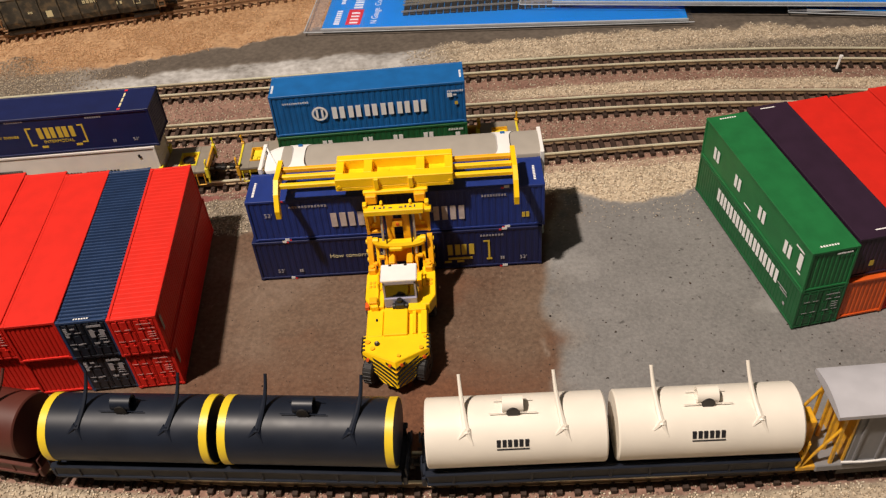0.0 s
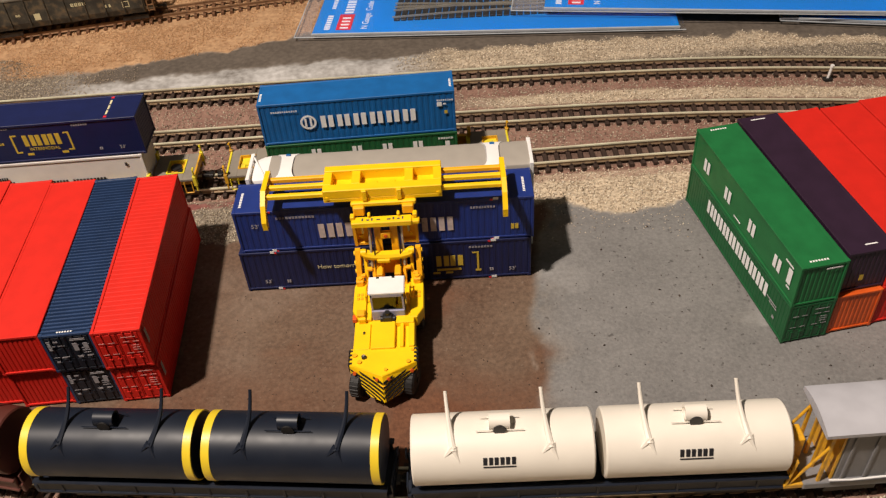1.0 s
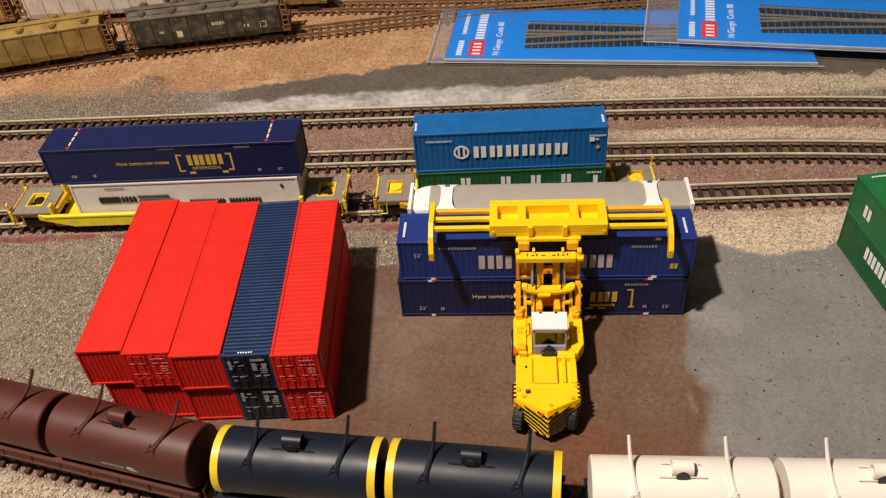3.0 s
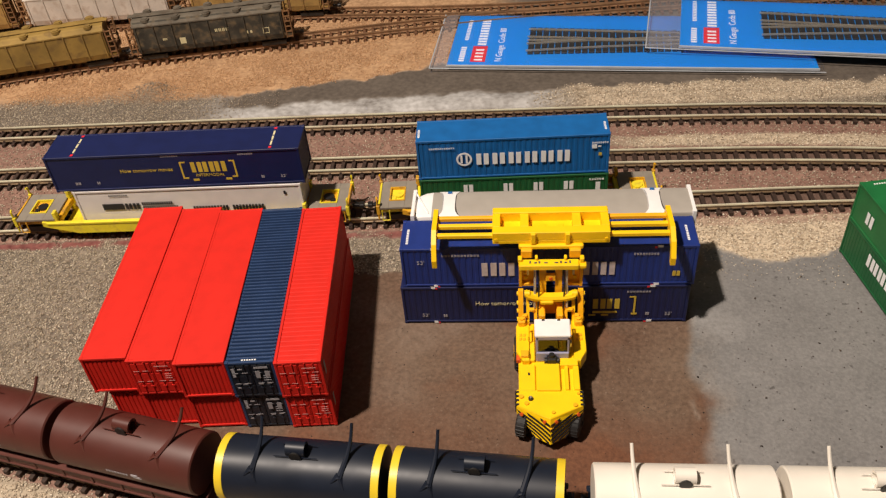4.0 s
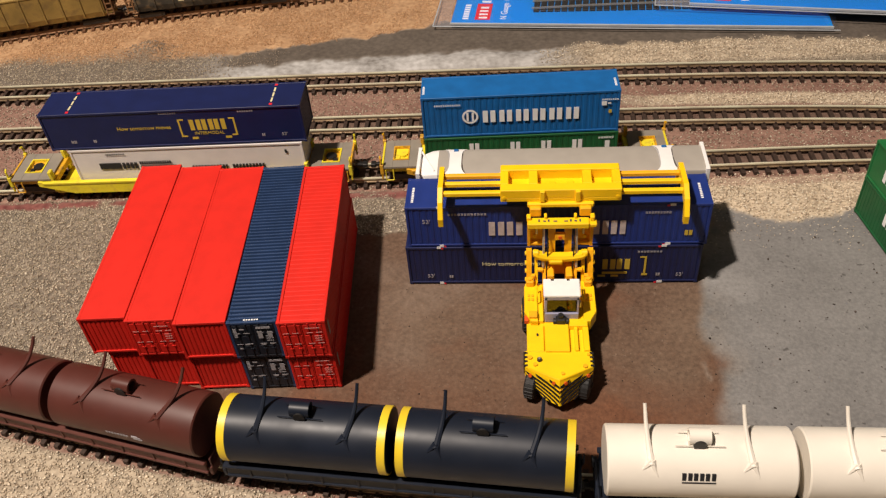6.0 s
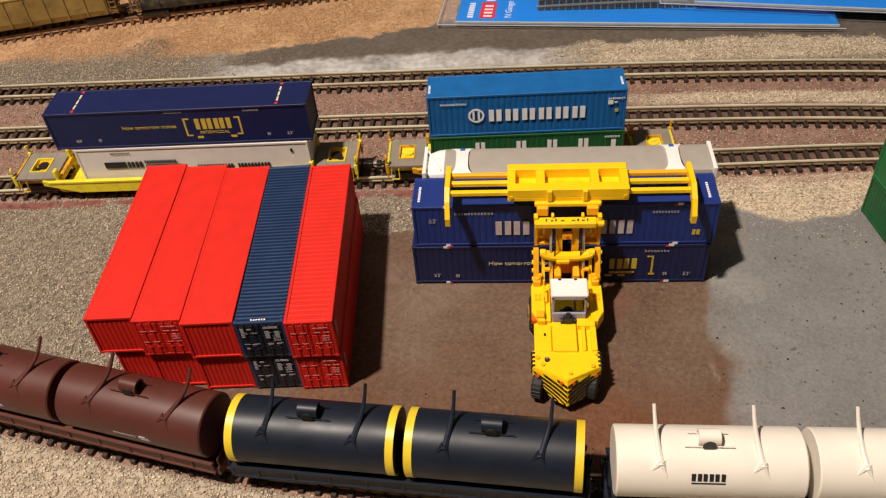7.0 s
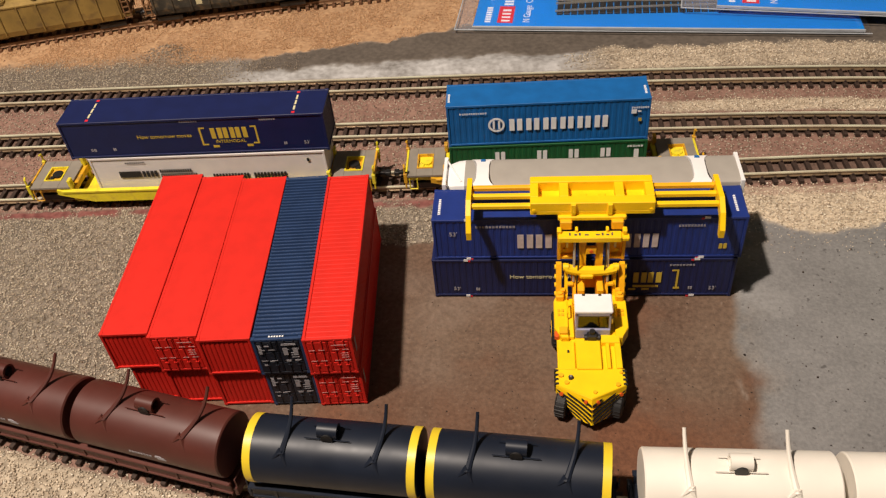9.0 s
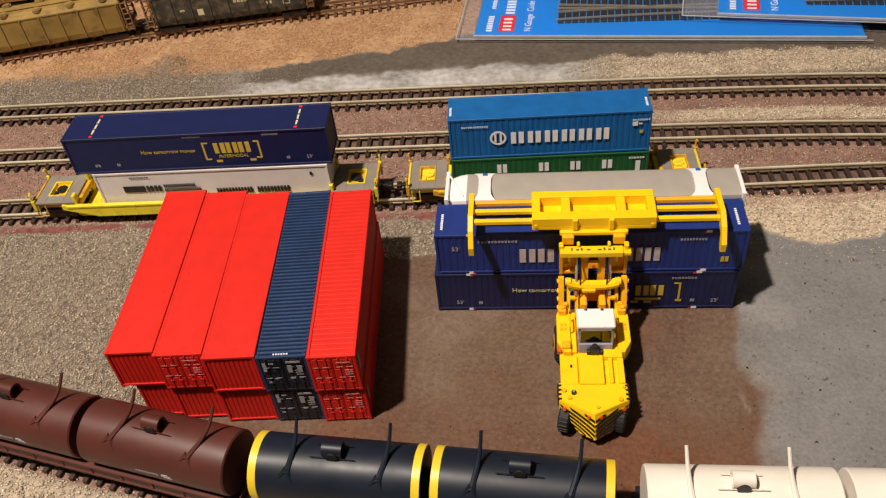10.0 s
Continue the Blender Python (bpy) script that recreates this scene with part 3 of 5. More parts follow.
# ---- containers ----
def container(label, m, L, W, H, mat, group="", roof_ribs=0, ribs=2.2, end="ribs", end_mat=None, smooth_side=False, castings=None):
    """A box with rails, posts, ribbed sides, roof panel, two ends and eight corner castings; +x is its door end."""
    c = thing("shipping_container", label, "container", m, group)
    l, w = L / 2, W / 2
    deep_roof = 0 < roof_ribs < 1.8
    part("core", Shape().box(-l + 0.9, l - 0.9, -w + 0.9, w - 0.9, 0.5, H - 0.7), mat, c)

    def wave(u0, u1, pitch, deep, flat=0.25):
        """Trapezoid waves from u0 to u1: pairs of place and depth; flat is half of the crest's share."""
        n = max(1, round((u1 - u0) / pitch))
        p, out = (u1 - u0) / n, [(u0, 0.0)]
        for k in range(n):
            a = u0 + k * p
            out += [(a + (0.42 - flat) * p, 0.0), (a + (0.5 - flat) * p, deep), (a + (0.5 + flat) * p, deep), (a + (0.58 + flat) * p, 0.0)]
        return out + [(u1, 0.0)]

    for sy in (-1, 1):
        pts = [(-l + 0.8, 0.0), (l - 0.8, 0.0)] if smooth_side else wave(-l + 0.8, l - 0.8, ribs, 0.13)
        face = [(x, sy * (w - 0.34 + d)) for x, d in pts] + [(l - 0.8, sy * (w - 0.8)), (-l + 0.8, sy * (w - 0.8))]
        part("side_panel", Shape().loft([[(x, y, z) for x, y in face] for z in (0.9, H - 0.8)]), mat, c)
        y0, y1 = sorted((sy * w, sy * (w - 0.9)))
        part("bottom_rail", Shape().box(-l + 0.5, l - 0.5, y0, y1, 0.35, 1.1, 0.08), mat, c)
        part("top_rail", Shape().box(-l + 0.5, l - 0.5, y0, y1, H - 0.95, H - (0.5 if deep_roof else 0), 0.12), mat, c)
    for sx in (-1, 1):
        x0, x1 = sorted((sx * l, sx * (l - 0.9)))
        part("end_rail", Shape().box(x0, x1, -w + 0.5, w - 0.5, 0.35, 1.1, 0.08), end_mat or mat, c)
        part("end_rail", Shape().box(x0, x1, -w + 0.5, w - 0.5, H - 0.95, H - 0.02, 0.12), mat, c)
        for sy in (-1, 1):
            y0, y1 = sorted((sy * w, sy * (w - 0.9)))
            part("corner_post", Shape().box(x0, x1, y0, y1, 0.4, H - 0.1, 0.12), mat, c)
    pts = wave(-l + 0.85, l - 0.85, roof_ribs, 0.75 if deep_roof else 0.05, 0.12 if deep_roof else 0.25) if roof_ribs else [(-l + 0.85, 0.3), (l - 0.85, 0.3)]
    face = [(x, H - (0.66 if deep_roof else 0.36) + d) for x, d in pts] + [(l - 0.85, H - 0.85), (-l + 0.85, H - 0.85)]
    part("roof", Shape().loft([[(x, y, z) for x, z in face] for y in ((-w + 0.3, w - 0.3) if deep_roof else (-w + 0.85, w - 0.85))]), mat, c)
    em = end_mat or mat
    for sx in (-1, 1):
        if end == "ribs" or sx < 0:
            face = [(sx * (l - 0.42 + d), y) for y, d in wave(-w + 0.8, w - 0.8, 1.5, 0.13)] + [(sx * (l - 0.88), w - 0.8), (sx * (l - 0.88), -w + 0.8)]
            part("end_panel", Shape().loft([[(x, y, z) for x, y in face] for z in (1.0, H - 0.9)]), em, c)
        else:
            for sy in (-1, 1):
                y0, y1 = sorted((sy * 0.1, sy * (w - 0.9)))
                door = part("door", Shape().box(l - 0.6, l - 0.12, y0, y1, 1.1, H - 1.0, 0.05), em, c)
                for k in range(3):
                    z = 1.1 + (k + 0.5) * (H - 2.1) / 3
                    part("door_panel", Shape().box(l - 0.14, l + 0.02, y0 + 0.4, y1 - 0.4, z - (H - 2.1) / 6 + 0.35, z + (H - 2.1) / 6 - 0.35, 0.04), em, door)
                for f in (0.3, 0.72):
                    y = y0 + (y1 - y0) * f
                    rod = Shape().cyl((l + 0.12, y, 0.7), (l + 0.12, y, H - 0.6), 0.16, 6).box(l - 0.1, l + 0.3, y - 0.5, y + 0.5, 4.2, 4.6)
                    part("lock_rod", rod, em, door)
    for sx in (-1, 1):
        for sy in (-1, 1):
            for z0, z1 in ((0, 1.0), (H - 1.0, H + 0.08)):
                x0, x1 = sorted((sx * (l + 0.05), sx * (l - 1.2)))
                y0, y1 = sorted((sy * (w + 0.05), sy * (w - 1.1)))
                part("corner_casting", Shape().box(x0, x1, y0, y1, z0, z1, 0.1), castings or mat, c)
    return c


def door_marks(c, L, W, H, mat):
    l, w = L / 2, W / 2
    rects = []
    for sy in (-1, 1):
        a = sy * w * 0.47
        for v in (0.42, 0.72):
            rects += [(a - 2.4, a - 0.5, H * v, H * v + 0.2), (a + 0.5, a + 2.4, H * v, H * v + 0.2)]
    rects += [(1.0, 5.4, H * 0.84, H * 0.84 + 0.25), (3.4, 5.6, H * 0.5, H * 0.5 + 0.2), (3.4, 5.6, H * 0.56, H * 0.56 + 0.2), (3.4, 5.6, H * 0.62, H * 0.62 + 0.2)]
    end_plates(c, "door_marking", rects, l + 0.32, mat, "small pale stencil marks")


# pair behind the reach stacker: long blue boxes on the ground
low = container("dark blue long container under another", place(50.5, 8.0, 0), 101, 15.8, 17.6, DARK_BLUE, "long containers behind the reach stacker")
plates(low, "yellow_emblem", word(17.4, 6.6, 4.8, 2, 4.4, 0.5, 0.4) + [(17.4, 26, 4.4, 5.4), (31, 33, 3.6, 4.4), (31.6, 32.3, 4.4, 12.6), (30, 31.6, 12.0, 12.6), (16, 18.5, 3.0, 3.9), (20.5, 23, 3.0, 3.9)], -7.9, INK_YELLOW, "yellow emblem bars in brackets")
face_text(low, "How tomorrow moves", -12.5, 8.8, -7.95, 2.5, INK_PALE)
plates(low, "number_mark", word(-36, 3.0, 1.3, 1, 1.3, 0) + word(36, 3.4, 1.3, 1, 1.3, 0) + word(29, 14.4, 0.8, 8, 0.7, 0.35), -7.9, INK_GREY, "small grey number bars")
for x in (-42.5, 44.0):
    face_text(low, "53'", x, 3.2, -7.95, 2.2, INK_GREY)
up = container("royal blue long container on top of another", place(51.6, 8.3, 17.75), 100.5, 15.8, 17.6, ROYAL, "long containers behind the reach stacker")
plates(up, "grey_lettering", word(-22.5, 5.0, 6.0, 2, 5.2, 0.9, 0.4) + word(12.5, 5.0, 6.0, 2, 4.8, 0.9, 0.4), -7.9, INK_ROSE, "wide grey letter bars")
plates(up, "small_print", word(-36, 14.0, 0.9, 12, 0.7, 0.4) + word(29, 13.8, 0.9, 9, 0.6, 0.35) + word(10.6, 8.6, 0.8, 3, 0.7, 0.3), -7.9, INK_GREY, "small grey print bars")
face_text(up, "53'", -43.5, 10.6, -7.95, 2.4, INK_GREY)
plates(up, "yellow_mark", [(42.5, 43.6, 4.2, 6.4), (43.9, 45, 4.2, 6.4)], -7.9, INK_YELLOW)
flat_plates(up, "roof_print", [(x, x + 0.8, y + 0.9 * k, y + 0.9 * k + 0.6) for x, y in ((-48.4, -5.0), (46.8, -4.8)) for k in range(9)], 17.55, INK_WHITE, "white roof number bars")
for c, z in ((low, 17.2), (up, 17.2), (low, 0.1), (up, 0.1)):
    plates(c, "casting_mark", [(-39.6, -38.2, z - 0.1, z + 0.9), (36.6, 38.4, z - 0.1, z + 0.9)], -7.95, INK_WHITE)
    plates(c, "red_mark", [(-38.1, -37.4, z - 0.3, z + 0.4), (35.6, 36.5, z - 0.3, z + 0.4)], -8.0, INK_RED)


def tank_container():
    """A grey-topped body in a white end frame, standing on the ground."""
    c = thing("tank_container", "white framed container with a grey top on the ground", "container", place(53.6, 24.2, 0))
    L, W, H = 99.5, 15.4, 37.2
    l, w = L / 2, W / 2

    def prof(x, g=0.0):
        out = []
        for k in range(13):
            a = math.pi * k / 12
            out.append((x, -math.cos(a) * (w - 0.35 - g), H - 1.6 + math.sin(a) ** 0.6 * 1.2 - g))
        return [(x, -w + 0.35 + g, 2)] + out + [(x, w - 0.35 - g, 2)]

    part("body", Shape().loft([prof(x) for x in (-l + 7.4, l - 1.1)]), WARM_GREY, c, smooth=True)
    for x0, x1 in ((-l + 10.8, -l + 16.2), (l - 16.4, l - 10.9)):
        mid = (x0 + x1) / 2
        left_edge, right_edge = [], []
        for a, y, z in prof(mid):
            half = 2.1 + 2.6 * abs(y / w) ** 5
            left_edge.append((mid - half, y * 1.008, z + 0.16))
            right_edge.append((mid + half, y * 1.008, z + 0.16))
        b = Shape().loft([left_edge, right_edge])
        band = part("strap", b, WHITE, c, "broad white strap", True)
        part("strap_clip", Shape().box((x0 + x1) / 2 - 0.8, (x0 + x1) / 2 + 0.8, w - 2.4, w - 1.4, H - 2.4, H - 0.05, 0.1), SKY, band, "tiny blue clip")
    for sx in (-1, 1):
        f = Shape()
        for sy in (-1, 1):
            f.box(*sorted((sx * l, sx * (l - 1.4))), *sorted((sy * w, sy * (w - 1.4))), 0, H, 0.15)
        for z in (0.2, H - 1.4):
            f.box(*sorted((sx * l, sx * (l - 1.2))), -w + 0.7, w - 0.7, z, z + 1.2, 0.12)
        part("end_frame", f, WHITE, c, "white end frame")
        if sx < 0:
            rings = [prof(-l + 1.3 + 6.2 * t, 1.3 * (1 - math.sin(math.pi / 2 * t)) + 0.02) for t in (0, 0.15, 0.35, 0.6, 1.0)]
            part("dished_end", Shape().loft(rings), WHITE, c, "white dished tank end", True)
            part("end_brace", Shape().cyl((-l + 1.2, w - 1.6, H - 0.8), (-l + 6.4, -w + 2.2, H - 0.7), 0.35, 8), WHITE, c)
    sill = Shape()
    for sy in (-1, 1):
        sill.box(-l + 1, l - 1, *sorted((sy * w, sy * (w - 1.0))), 0.2, 1.6, 0.1)
    part("side_rail", sill, WHITE, c)
    return c


tank_container()

# block of red and navy containers, five wide and two high; x of the front end, lean of the axis
STACK = [(-87.95, 3.2, -8.0, 4.2), (-72.65, 3.15, -8.8, 0.6), (-56.75, 3.4, -9.8, 0.4), (-40.8, 3.75, -9.5, 0.4), (-25.75, 3.8, -9.5, 0.3)]
KINDS = [("ribs", "ribs"), ("ribs", "doors"), ("ribs", "ribs"), ("doors", "doors"), ("doors", "doors")]
for (fx, turn, cy, dx), ends in zip(STACK, KINDS):
    i = STACK.index((fx, turn, cy, dx))
    a = math.radians(turn)
    for level in (0, 1):
        navy = i == 3
        cx = fx - math.sin(a) * 38.1 + (dx if level == 0 else 0)
        m = place(cx, cy + (0.8 if level == 0 else 0), 16.15 * level + ((0.34, 0.22, 0.08, 0, 0)[i] if level else 0), turn - 90)
        lab = "navy blue container with ribbed roof and black-marked doors" if navy else ("bright red container in a block of stacked boxes" if ends[level] == "ribs" else "bright red container with white-marked end doors")
        c = container(lab, m, 76.6, (14.9, 15.05, 16.05, 15.05, 14.6)[i], 16.1, NAVY if navy else RED, "block of red and navy containers", roof_ribs=1.55 if navy else 2.0 if i == 4 else 0, ribs=1.7, end=ends[level], end_mat=BLACK_BLUE if navy else None)
        if ends[level] == "doors":
            door_marks(c, 76.6, 15.2, 16.1, INK_GREY if navy else INK_PINK)
        if navy:
            end_plates(c, "end_print", [(-6.0, -5.0, 10 + 0.7 * k, 10.4 + 0.7 * k) for k in range(6)] + [(-4.0, -2.6, 13.2, 13.7), (1.2, 2.6, 9.2, 12.4), (4.2, 5.6, 9.6, 12.2), (-3.6, -2.2, 6.4, 6.8), (1.4, 2.8, 6.2, 6.6), (4.0, 5.4, 6.4, 6.8), (-5.6, -4.6, 4.6, 5.2), (1.2, 5.4, 14.0, 14.3)], 38.62, INK_GREY, "pale grey label plates")
            flat_plates(c, "roof_print", [(37.0, 37.5, -2.4 + 0.8 * k, -1.9 + 0.8 * k) for k in range(6)], 16.12, INK_WHITE)
        elif i == 4:
            plates(c, "side_print", [(35.2, 36.6, 8.2, 13.8)], 7.62, INK_GREY, facing=1)

# second block: green, aubergine and red containers
a = math.radians(9.6)
ORIGIN = Vector((170.8, -0.4))
ACROSS, ALONG_AXIS = Vector((math.cos(a), math.sin(a))), Vector((math.sin(a), -math.cos(a)))
RIGHT = [(GREEN, DARK_GREEN, "green", 0.0), (PURPLE, ORANGE, "aubergine", 2.2), (RED, RED, "red", 1.6), (RED, RED, "red", 0.5), (RED, RED, "red", 1.8)]
for k, (top_mat, low_mat, colour, slide) in enumerate(RIGHT):
    for level in (0, 1):
        p = ORIGIN + ACROSS * (7.6 + 15.95 * k + (0.5 if level and k == 1 else 0)) - ALONG_AXIS * (slide if level else 0.6 * k)
        mat = top_mat if level else low_mat
        word_colour = colour if level or k != 1 else "orange"
        c = container(f"{word_colour} container in a two-high block on asphalt", place(p.x, p.y, 16.3 * level, 9.6 - 90), 76.4, 15.3, 16.2, mat, "block of green and red containers", ribs=1.8, end="doors" if (k == 0 and level == 0) else "ribs", smooth_side=(k == 0 and level == 1))
        if k == 0 and level == 1:
            for u, n in ((-26.5, 1), (-9.5, 1), (8.5, 1), (26, 1)):
                plates(c, "white_lettering", word(u - 2.2, 5.2, 4.8, 1, 4.4, 0, 0.4), -7.65, INK_WHITE, "spaced white letter bars")
            plates(c, "white_small_print", [(-3.2, 1.6, 3.6, 4.1), (29.8, 34.5, 12.6, 13.2), (32.4, 34.6, 6.0, 11.8), (33, 35, 4.6, 5.2)], -7.65, INK_WHITE)
            flat_plates(c, "roof_print", [(x, x + 0.7, y + 0.9 * k, y + 0.9 * k + 0.6) for x, y in ((-36.6, -3.4), (35.4, -4.0)) for k in range(7)], 16.1, INK_WHITE)
            end_plates(c, "end_print", [(0.5, 5.5, 14.2, 14.7)], 38.25, INK_WHITE)
        if k == 0 and level == 0:
            plates(c, "white_lettering", word(-21.0, 8.0, 5.2, 9, 4.5, 0.65, 0.4), -7.65, INK_WHITE, "wide white letter bars")
            plates(c, "white_small_print", [(25.2, 31.5, 9.4, 9.8), (27, 32, 8.4, 8.8), (30.4, 31.6, 4.4, 5.4)], -7.65, INK_GREY)
            door_marks(c, 76.4, 15.3, 16.2, INK_GREY)
        if k == 1 and level == 1:
            flat_plates(c, "roof_print", [(-36.4, -35.9, -3.4, 2.0), (34.7, 35.2, -1.0, 3.0)], 16.1, INK_WHITE)
            end_plates(c, "end_print", [(-2, -0.6, 4.4, 6.6)], 38.25, INK_YELLOW)


# ---- rail cars ----
def bogie(parent, x, r=2.6):
    t = Shape()
    for sy in (-1, 1):
        t.box(x - 7, x + 7, sy * 5.6 - 0.5, sy * 5.6 + 0.5, 2.2 + 3.3 - 2.6, 5.0 + 3.3 - 2.6, 0.2)
    t.box(x - 1.5, x + 1.5, -5.6, 5.6, 4.4, 6.2, 0.2)
    frame_part = part("bogie", t, STEEL, parent, "black wheel frame")
    for wx in (x - 4.6, x + 4.6):
        for sy in (-1, 1):
            part("wheel", Shape().cyl((wx, sy * 4.1, 3.3 + r), (wx, sy * 5.0, 3.3 + r), r, 16), STEEL, frame_part, smooth=True)


def coupler(parent, x, sx, z=6.6):
    part("coupler", Shape().box(*sorted((x, x + sx * 3.6)), -0.6, 0.6, z - 0.6, z + 0.6, 0.1).box(*sorted((x + sx * 3.0, x + sx * 5.0)), -1.3, 1.3, z - 0.9, z + 0.9, 0.2), BLACK, parent)


def coil_car(label, m, hood_mat, frame_mat, band=False, mark=None, slant=0.0):
    car = thing("coil_car", label, "rail car", m, "coil cars in a train")
    s = Shape().box(-50, 50, -7.4, 7.4, 7.6, 9.4, 0.25)
    for sy in (-1, 1):
        s.box(-49, 49, *sorted((sy * 7.9, sy * 6.6)), 8.0, 12.8, 0.25)
        s.box(-49.5, 49.5, *sorted((sy * 8.7, sy * 6.9)), 12.2, 13.0, 0.2)
        s.box(-49.2, 49.2, *sorted((sy * 8.3, sy * 7.0)), 7.4, 8.3, 0.2)
        for k in range(-4, 5):
            s.box(k * 10.5 - 0.4, k * 10.5 + 0.4, *sorted((sy * 8.2, sy * 7.5)), 8.1, 12.4, 0.1)
    s.box(-46, 46, -2, 2, 4.6, 7.7, 0.3)
    part("underframe", s, frame_mat, car)
    for sx in (-1, 1):
        e = Shape().box(*sorted((sx * 49.4, sx * 50.6)), -7.6, 7.6, 6.6, 10.2, 0.2)
        e.pipe([(sx * 50.4, -6.8, 10), (sx * 50.4, -6.8, 13.5), (sx * 50.4, -2.5, 13.5), (sx * 50.4, -2.5, 10)], 0.25)
        part("end_sill", e, frame_mat, car)
        part("brake_wheel", Shape().cyl((sx * 50.8, 4.0, 13.0), (sx * 51.2, 4.0, 13.0), 1.6, 14).cyl((sx * 50.5, 4.0, 9.5), (sx * 50.5, 4.0, 13), 0.3, 6), frame_mat, car)
        bogie(car, sx * 34)
        coupler(car, sx * 50, sx)
    for hx in (-24.9, 24.9):
        def ring(x, r):
            return [(x, r * math.sin(t), 20.2 + r * math.cos(t)) for t in [math.radians(-147 + 294 * k / 40) for k in range(41)]]
        h, r = 23.6, 9.35
        hood = part("hood", Shape().loft([ring(hx - h, r - 0.4), ring(hx - h + 0.4, r), ring(hx + h - 0.4, r), ring(hx + h, r - 0.4)]), hood_mat, car, smooth=True)
        if band:
            for bx in (hx - h + 0.1, hx + h - 2.3):
                part("band", Shape().loft([ring(bx, r + 0.10), ring(bx + 2.2, r + 0.10)]), BAND_YELLOW, hood, "bright yellow end band", True)
        for px in (hx - 12.6, hx + 12.4):
            lean = slant + random.uniform(-0.5, 0.5)
            p = Shape()
            foot, tip = Vector((px, -5.9, 27.3)), Vector((px - 0.6 + lean, 5.6, 37.2))
            path = []
            for q in range(9):
                t = q / 8
                bend = math.sin(math.pi * t)
                path.append((foot.lerp(tip, t) + Vector((0.25 * lean * bend, 0.9 * bend, -0.5 * bend)), 1.1 - 1.3 * t + 0.66 * t * t))
            side, up = Vector((1, 0, 0)), Vector((0, -0.66, 0.75))
            p.loft([[tuple(c + rr * (side * math.cos(g) + up * math.sin(g))) for g in [math.pi * k / 4 for k in range(8)]] for c, rr in path])
            p.cyl(foot + Vector((-2.3, -1.0, -1.0)), foot + Vector((0, 0.6, 0.6)), 0.3, 6, 1.05).cyl(foot + Vector((1.5, -2.0, -2.4)), foot + Vector((0, 0.6, 0.6)), 0.3, 6, 1.05)
            part("lifting_post", p, hood_mat, hood, smooth=True)
        k = Shape()
        kx = hx - 0.5
        n = 18
        outer = [[(x, 2.2 * math.cos(t), 31.2 + 2.2 * math.sin(t)) for t in [2 * math.pi * i / n for i in range(n)]] for x in (kx - 2.7, kx + 2.7)]
        inner = [[(x, 1.5 * math.cos(t), 31.2 + 1.5 * math.sin(t)) for t in [2 * math.pi * i / n for i in range(n)]] for x in (kx + 2.7, kx - 2.7)]
        k.loft([outer[0], outer[1], inner[0], inner[1], outer[0]], caps=False)
        part("knob", k, hood_mat, hood, smooth=True)
        # Solid black disc that gives the knob's hole its dark inside.
        part("knob_hole_shade", Shape().cyl((kx, -2.5, 30.4), (kx, -1.2, 30.4), 1.7, 16), BLACK, hood, "black disc for the shade inside a round hole")
        part("grab_rod", Shape().cyl((kx - 6.2, -2.2, 30.2), (kx + 6.2, -2.2, 30.2), 0.14, 5).cyl((kx - 5.0, 2.0, 30.2), (kx + 5.0, 2.0, 30.2), 0.14, 5), hood_mat, hood)
        if mark:
            mm, rects, nrm = mark
            s = Shape()
            s.m = Matrix.Translation((hx - 0.9 if nrm else hx + 1.5, 0, 20.2)) @ Matrix.Rotation(math.radians(-24 if nrm else 2), 4, "X") @ Matrix.Translation((0, -r, 0))
            for u0, u1, v0, v1 in rects:
                s.box(u0, u1, -0.1, 0.45, v0, v1)
            part("side_marking", s, mm, hood, "small printed bars")
    return car


coil_car("cream coil car with tall lifting posts on its hoods", place(109.6, -86.2, 0, -0.6), CREAM, COIL_BLUE, mark=(INK_BLACK, word(-4.2, 0.2, 2.0, 3, 2.5, 0.4, 0.4) + [(-4.2, 4.2, -0.6, -0.25)], True), slant=-1.0)
coil_car("dark blue-black coil car with yellow hood bands", place(5.2, -80.6, 0, -5.0), COIL_BLUE, COIL_BLUE, band=True, slant=2.6)
coil_car("oxide brown coil car with two round hoods", place(-96.4, -64.6, 0, -13.4), COIL_BROWN, COIL_BROWN_LIGHT, mark=(INK_GREY, word(-6, 0, 0.7, 8, 0.6, 0.35) + [(2.4, 5.4, 0.2, 0.6), (3.0, 5.8, -0.4, 0.0), (2.6, 4.6, 0.8, 1.1)], False), slant=5.6)


